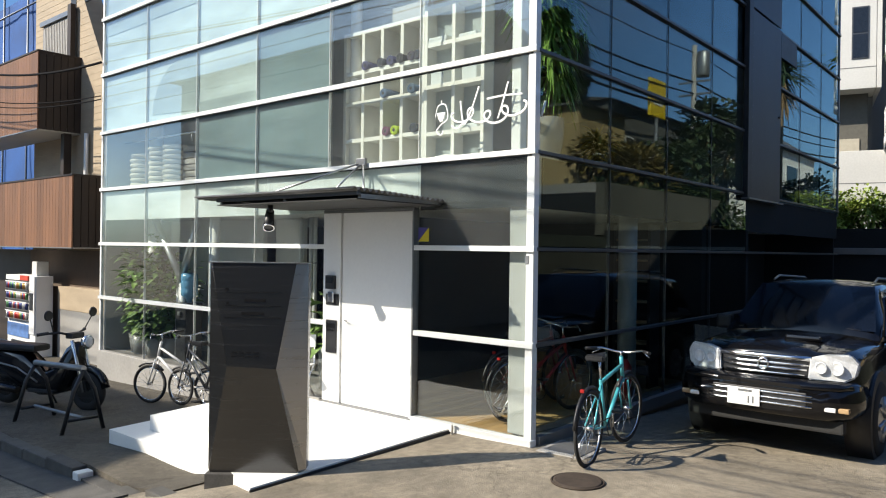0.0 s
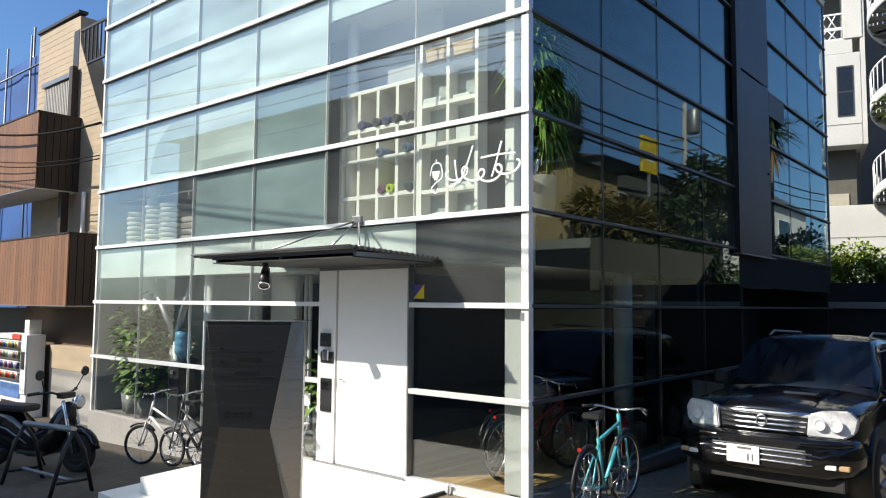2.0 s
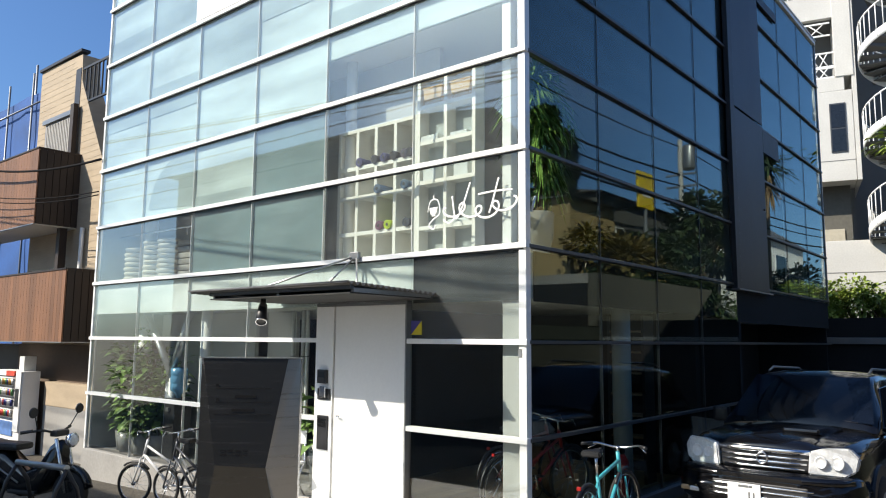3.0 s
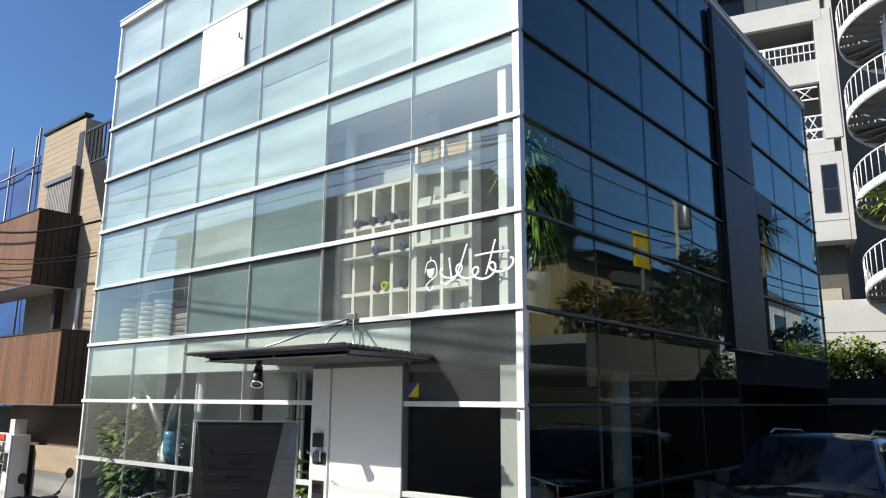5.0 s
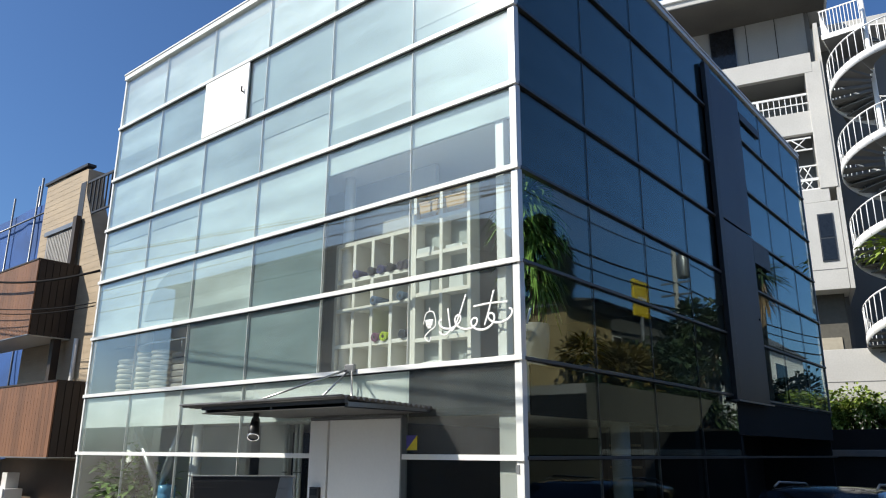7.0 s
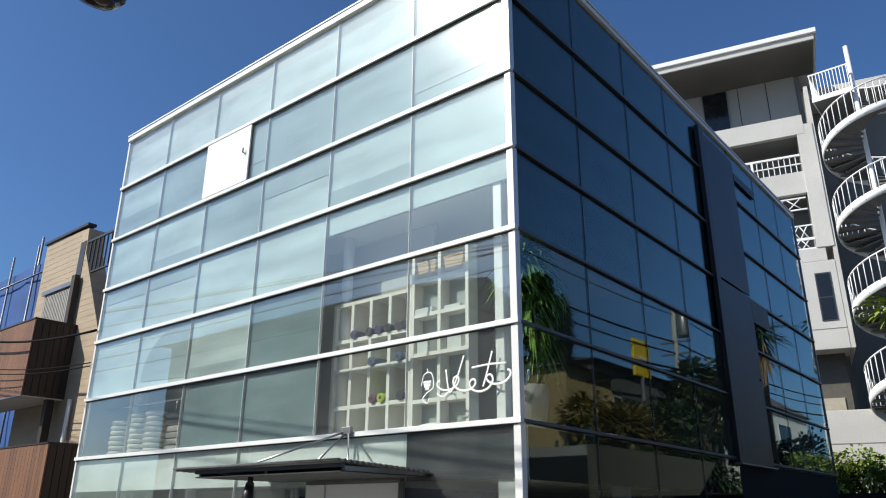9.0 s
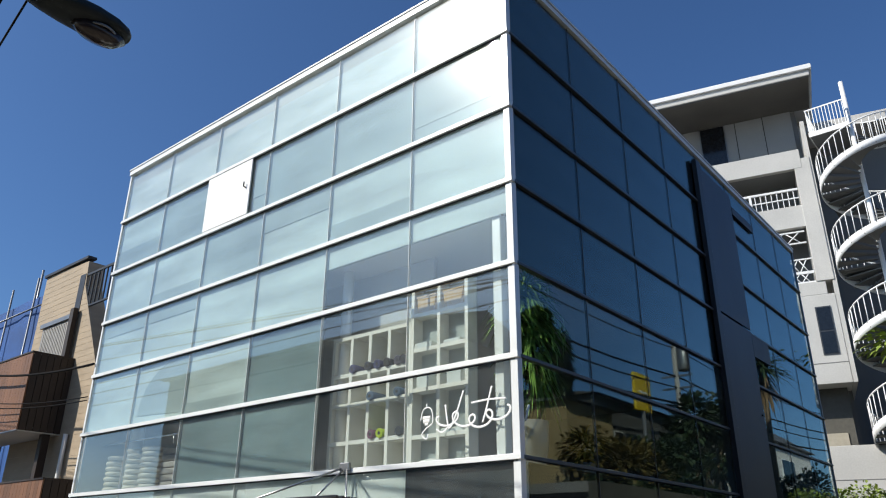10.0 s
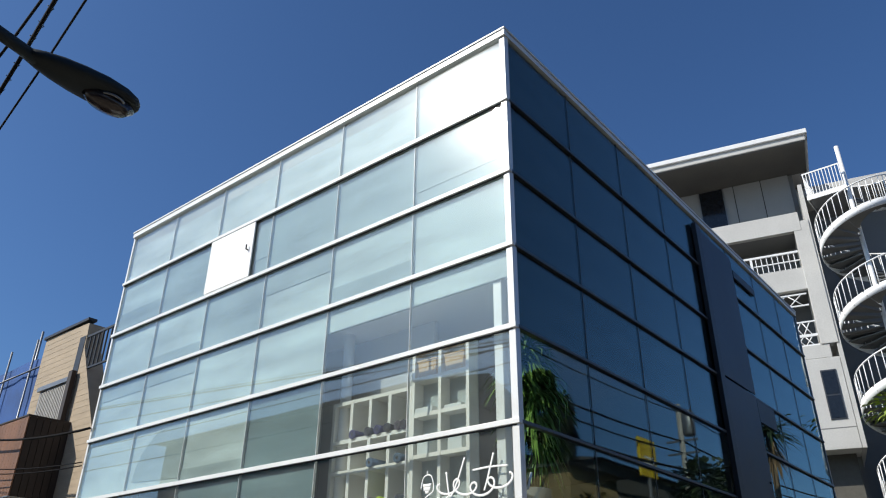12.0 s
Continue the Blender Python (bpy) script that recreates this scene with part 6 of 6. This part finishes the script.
plants = thing("hanging_plants", "leafy plants spilling over the stair landing", "plants", at=(0.9, 20.6, 8.3))
b, rnd = bmesh.new(), random.Random(8)
for _ in range(300):
    d = Vector((rnd.gauss(0, 1), rnd.gauss(0, 0.6), rnd.gauss(-0.1, 0.5)))
    broad_leaf(b, Vector((d.x * 0.55, d.y * 0.3, d.z * 0.4)), d.normalized(), 0.25, 0.08, rnd)
part("foliage", b, FRESH, plants)

# ---- overhead ----
lampx = thing("street_lamp", "dark grey street lamp head on a slanting arm", "street lamp")
b = bmesh.new()
segs = [(-5.07, 0.038, 0.038), (-4.98, 0.075, 0.06), (-4.88, 0.105, 0.075), (-4.76, 0.128, 0.082), (-4.62, 0.138, 0.085), (-4.50, 0.125, 0.075), (-4.42, 0.09, 0.06), (-4.385, 0.05, 0.04), (-4.375, 0.02, 0.02)]
rr = []
for y, w, h in segs:
    rr.append([b.verts.new((0.13 + w * math.cos(a), y, 4.83 + (y + 5.0) * 0.02 + h * math.sin(a) * (0.6 if math.sin(a) < 0 else 1))) for a in (2 * math.pi * k / 16 for k in range(16))])
for p0, p1 in zip(rr, rr[1:]):
    for k in range(16):
        b.faces.new((p0[k], p0[(k + 1) % 16], p1[(k + 1) % 16], p1[k])).smooth = True
b.faces.new(rr[0])
b.faces.new(rr[-1])
bmesh.ops.recalc_face_normals(b, faces=b.faces[:])
head = part("head", b, material("dark_green_grey_paint", (0.016, 0.021, 0.022), 0.55, vary=0.3, spec=0.3), lampx)
part("lens", lathe(bmesh.new(), [(0.02, -0.06), (0.065, -0.045), (0.092, 0.0)], Matrix.Translation((0.13, -4.56, 4.795)) @ Matrix.Diagonal((1, 1.8, 1, 1)), 20), material("smoked_lens", (0.04, 0.03, 0.028), 0.1, vary=0.3), head)
part("lens_rim", ring(bmesh.new(), (0.13, -4.56, 4.79), "z", 0.098, 0.008, 24, 6), GREYALU, head)
part("arm", tubed([(0.13, -5.0, 4.83), (0.19, -5.3, 4.84), (0.4, -6.4, 4.9), (0.5, -7.2, 4.85)], 0.038, 12), bpy.data.materials["dark_green_grey_paint"], lampx)
part("pole", tubed([(0.5, -7.2, -0.1), (0.5, -7.2, 9.0)], 0.14, 16, 0.10), CONCRETE, lampx, "round concrete utility pole")


CABLE = material("black_cable_sheath", (0.012, 0.012, 0.013), 0.9, vary=0.2, bump=0.0, spec=0.1)


def cable(pts, r, label, sag=0.0):
    t = thing("overhead_cable", label, "cable", group="overhead cables")
    a, bq = Vector(pts[0]), Vector(pts[1])
    part("strand", tubed([a.lerp(bq, k / 24) - Vector((0, 0, 4 * sag * (k / 24) * (1 - k / 24))) for k in range(25)], r, 6), CABLE, t)
    return t


for y, x, m, r in ((-4.64, -2.34, -0.071, 0.012), (-4.42, -2.88, -0.137, 0.018), (-4.16, -3.5, -0.132, 0.010)):
    at = lambda q: (q, y + m * (q - x), 6.5 + 0.03 * abs(q + 2))
    cable((at(-32), at(-2.0)), r, "black power cable running along the street")
    cable((at(-2.0), at(22)), r, "black power cable running along the street")
b = bmesh.new()
tie = thing("cable_tie", "loose wire ties twisted round the power cable", "wire")
for k in range(14):
    x = -4.2 + k * 0.24
    y = -4.42 - 0.137 * (x + 2.88)
    part("twist", tubed([(x, y, 6.55), (x + 0.02, y + 0.04, 6.60 + 0.03 * (k % 2)), (x + 0.03, y - 0.02, 6.62)], 0.005, 4), BLACK, tie)
cable(((-16, -0.4, 6.0), (-8.88, -0.05, 5.0)), 0.022, "thick black service cable reaching the glass building", 0.25)
cable(((-16, -0.4, 5.35), (-8.88, -0.05, 4.42)), 0.010, "thin black service cable reaching the glass building", 0.2)
cable(((-16, -0.5, 5.25), (-8.88, -0.05, 4.36)), 0.010, "thin black service cable reaching the glass building", 0.22)
for dz in (0.0, 0.5, 0.9):
    cable(((-30, -6.6 - dz * 0.3, 7.0 + dz), (25, -7.8 + dz * 0.3, 7.6 + dz)), 0.016, "black power cable across the street", 0.5)

# ---- across the street and the yard, mostly seen in the panes ----
ROOF = material("grey_roof_tile", (0.10, 0.10, 0.105), 0.7, vary=0.25, grain=2, fine=20, bump=0.3)


def plain_house(x0, x1, y0, y1, h, ridge, wall_mat, label, along="x", openings=()):
    t = thing("house", label, "house", group="houses around")
    part("wall", boxed(x0, y0, -0.8, x1, y1, h), wall_mat, t)
    b = bmesh.new()
    if along == "x":
        prism(b, [(y0 - 0.4, h), (y1 + 0.4, h), ((y0 + y1) / 2, h + ridge)], "x", x0 - 0.3, x1 + 0.3)
    else:
        prism(b, [(x0 - 0.4, h), (x1 + 0.4, h), ((x0 + x1) / 2, h + ridge)], "y", y0 - 0.3, y1 + 0.3)
    part("roof", b, ROOF, t)
    for face, p, a0, a1, z0, z1 in openings:
        if face == "y":
            w = part("window", boxed(a0, p - 0.04, z0, a1, p + 0.04, z1), WHITEPAINT, t)
            part("pane", boxed(a0 + 0.06, p - 0.06, z0 + 0.06, a1 - 0.06, p + 0.06, z1 - 0.06), DARKGLASS, w)
        else:
            w = part("window", boxed(p - 0.04, a0, z0, p + 0.04, a1, z1), WHITEPAINT, t)
            part("pane", boxed(p - 0.06, a0 + 0.06, z0 + 0.06, p + 0.06, a1 - 0.06, z1 - 0.06), DARKGLASS, w)
    return t


plain_house(-24, -10.5, -17, -10.2, 8.5, 1.2, CONCRETE, "grey rendered house across the street, placed to shade it", "x", (("y", -10.2, -20, -18, 3, 4.4), ("y", -10.2, -15, -13, 3, 4.4)))
# The next two houses are unseen, added tall to block sky light.
plain_house(-0.5, 7.5, -20, -10.4, 11.5, 1.4, GREYPLASTER, "grey rendered house across the street, placed to shade it", "x", (("y", -10.4, 0.5, 2, 3, 4.4), ("y", -10.4, 4, 6, 3, 4.4), ("y", -10.4, 0.5, 2, 6.2, 7.6), ("y", -10.4, 4, 6, 6.2, 7.6)))
plain_house(8, 20, -20, -9.5, 11.0, 1.6, CONCRETE, "unseen concrete house across the street, added to block sky light", "y", (("y", -9.5, 10, 12, 3, 4.4), ("y", -9.5, 10, 12, 6.2, 7.6)))
# Pale band cut along a shadow's edge; the shade below built as dark walls.
gar = thing("part_lit_wall", "concrete wall beyond the yard, its shaded foot built as dark walls", "garage")
b = bmesh.new()
prism(b, [(14.6, 2.35), (21.8, 2.35), (24.6, 4.0), (14.6, 4.0)], "x", 7.0, 7.3)
part("lintel", b, material("mossy_concrete", (0.10, 0.094, 0.074), 0.9, vary=0.35, grain=0.8, fine=12), gar)
part("roof_slab", boxed(7.3, 14.6, 3.7, 13, 21.8, 4.0), CONCRETE, gar)
part("back_wall", boxed(12.8, 14.6, -0.2, 13, 21.8, 3.7), DARKWALL, gar)
part("end_wall", boxed(7.3, 14.6, -0.2, 12.8, 14.8, 3.7), DARKWALL, gar)
part("end_wall", boxed(7.3, 21.6, -0.2, 12.8, 21.8, 3.7), DARKWALL, gar)
part("shade_sheet", boxed(7.4, 14.8, -0.2, 7.46, 21.6, 2.36), DARKWALL, gar)
yw = thing("yard_wall", "dark grey boundary wall along the parking yard", "wall", kind="structure")
part("wall", boxed(6.9, -2.0, -0.3, 7.1, 14.6, 2.3), material("mossy_grey_wall", (0.045, 0.052, 0.042), 0.9, vary=0.4, grain=0.8, fine=14, bump=0.3), yw)
part("wall", boxed(7.4, 21.8, -0.3, 7.6, 60, 2.9), DARKWALL, yw)
plain_house(12, 20, 21.7, 25.9, 8.1, 0.35, material("ochre_render", (0.42, 0.31, 0.15), 0.8, vary=0.15), "ochre rendered house beyond the yard", "y", (("x", 12, 23, 24.5, 5, 6.2),))
plain_house(14, 24, 28, 46, 9.6, 0.8, material("dark_grey_render", (0.10, 0.10, 0.095), 0.85, vary=0.2), "grey flat-roofed house beyond the yard", "y", (("x", 14, 30, 31, 6, 8), ("x", 14, 38, 40, 6, 7.5)))
plain_house(12, 20, 50, 60, 9.5, 3.0, PLASTER, "white house with a grey tiled roof beyond the yard", "y", (("x", 12, 52, 55, 7, 8.5),))
sg = thing("yellow_signboard", "yellow signboard on a steel post beyond the yard", "sign")
part("board", boxed(12.0, 28.7, 8.7, 12.15, 30.5, 10.6, bevel=0.02), material("yellow_board", (0.75, 0.52, 0.02), 0.5, vary=0.08), sg)
part("post", tubed([(12.08, 29.6, 0), (12.08, 29.6, 8.7)], 0.1, 10), GREYALU, sg)
for z in (9.3, 9.6):
    part("lettering_bar", boxed(11.985, 29.1, z, 12.0, 30.1, z + 0.12), WHITEPAINT, sg)
up = thing("utility_pole", "concrete utility pole with a grey transformer", "utility pole", at=(12, 34.3, 0))
part("pole", tubed([(0, 0, -0.3), (0, 0, 13.4)], 0.19, 14, 0.13), CONCRETE, up)
part("transformer", lathe(bmesh.new(), [(0.3, 11.6), (0.34, 11.7), (0.34, 12.9), (0.28, 13.0)], Matrix.Translation((-0.45, 0.1, 0)), 18), GREYALU, up)
for z in (10.6, 11.3):
    part("cross_arm", boxed(-0.9, -0.06, z, 0.9, 0.06, z + 0.1), GREYALU, up)
for z, r in ((13.0, 0.03), (11.35, 0.05), (10.7, 0.04), (9.8, 0.06)):
    cable(((12, 10, z), (12, 34.3, z)), r, "black power cable beyond the yard", 0.5)
    cable(((12, 34.3, z), (12, 70, z + 1)), r, "black power cable beyond the yard", 0.6)
DEEP = material("deep_green_leaf", (0.028, 0.05, 0.016), 0.6, vary=0.5, grain=4, fine=30, bump=0.1)
shrub("tree", "tall narrow dark green tree behind the ochre house", "tree", (15.85, 26.3, 0), (1.0, 1.1, 5.0), 6500, DEEP, 58, 0.34, 7.0)
shrub("tree", "yellowing bushy tree in front of the ochre house", "tree", (10.2, 22.0, 0), (1.2, 1.9, 1.2), 3600, material("yellowing_leaf", (0.13, 0.095, 0.02), 0.6, vary=0.5, grain=4), 55, 0.28, 4.0)
shrub("tree", "dark leafy tree beyond the parking yard", "tree", (10.5, 33.5, 0), (2.0, 2.8, 2.0), 3800, DEEP, 51, 0.34, 5.6)
shrub("tree", "dark leafy tree beyond the parking yard", "tree", (10, 28, 0), (1.3, 1.8, 1.2), 2000, DEEP, 52, 0.28, 4.6)
pt = thing("palm_tree", "tall fan palm beyond the parking yard", "tree", at=(9, 40, 0))
part("trunk", tubed([(0, 0, -0.3), (0.1, 0, 6), (0, 0.1, 12.3)], 0.2, 10, 0.16), BARK, pt)
part("crown", leaf_crown(bmesh.new(), (0, 0.1, 12.4), 170, 2.3, 0.09, 0.5, random.Random(9), 1.1, 0.3), DEEP, pt)
part("dead_skirt", leaf_crown(bmesh.new(), (0, 0.1, 11.6), 70, 1.2, 0.06, 0.9, random.Random(10), -0.9, 0.5), material("dry_frond", (0.22, 0.14, 0.07), 0.8, vary=0.3), pt)
shrub("bush", "green hedge in front of the far house beyond the yard", "bush", (8.5, 36, 2.0), (1.2, 2.4, 1.0), 1300, LEAF, 54, 0.25, 0.4, "hedges beyond the yard")
for k, (y, h) in enumerate(((19.5, 3.4), (22.5, 3.5), (25.5, 4.0), (28.5, 4.0))):
    shrub("bush", "dark clipped hedge on the bank beyond the yard", "bush", (9.2, y, h - 1.2), (0.9, 1.7, 1.0), 2000, DEEP, 70 + k, 0.24, 0.2, "hedges beyond the yard")
shrub("tree", "dark round-headed tree in front of the white far house", "tree", (9.2, 46, 0), (1.6, 2.6, 1.6), 2600, DEEP, 81, 0.34, 3.4)
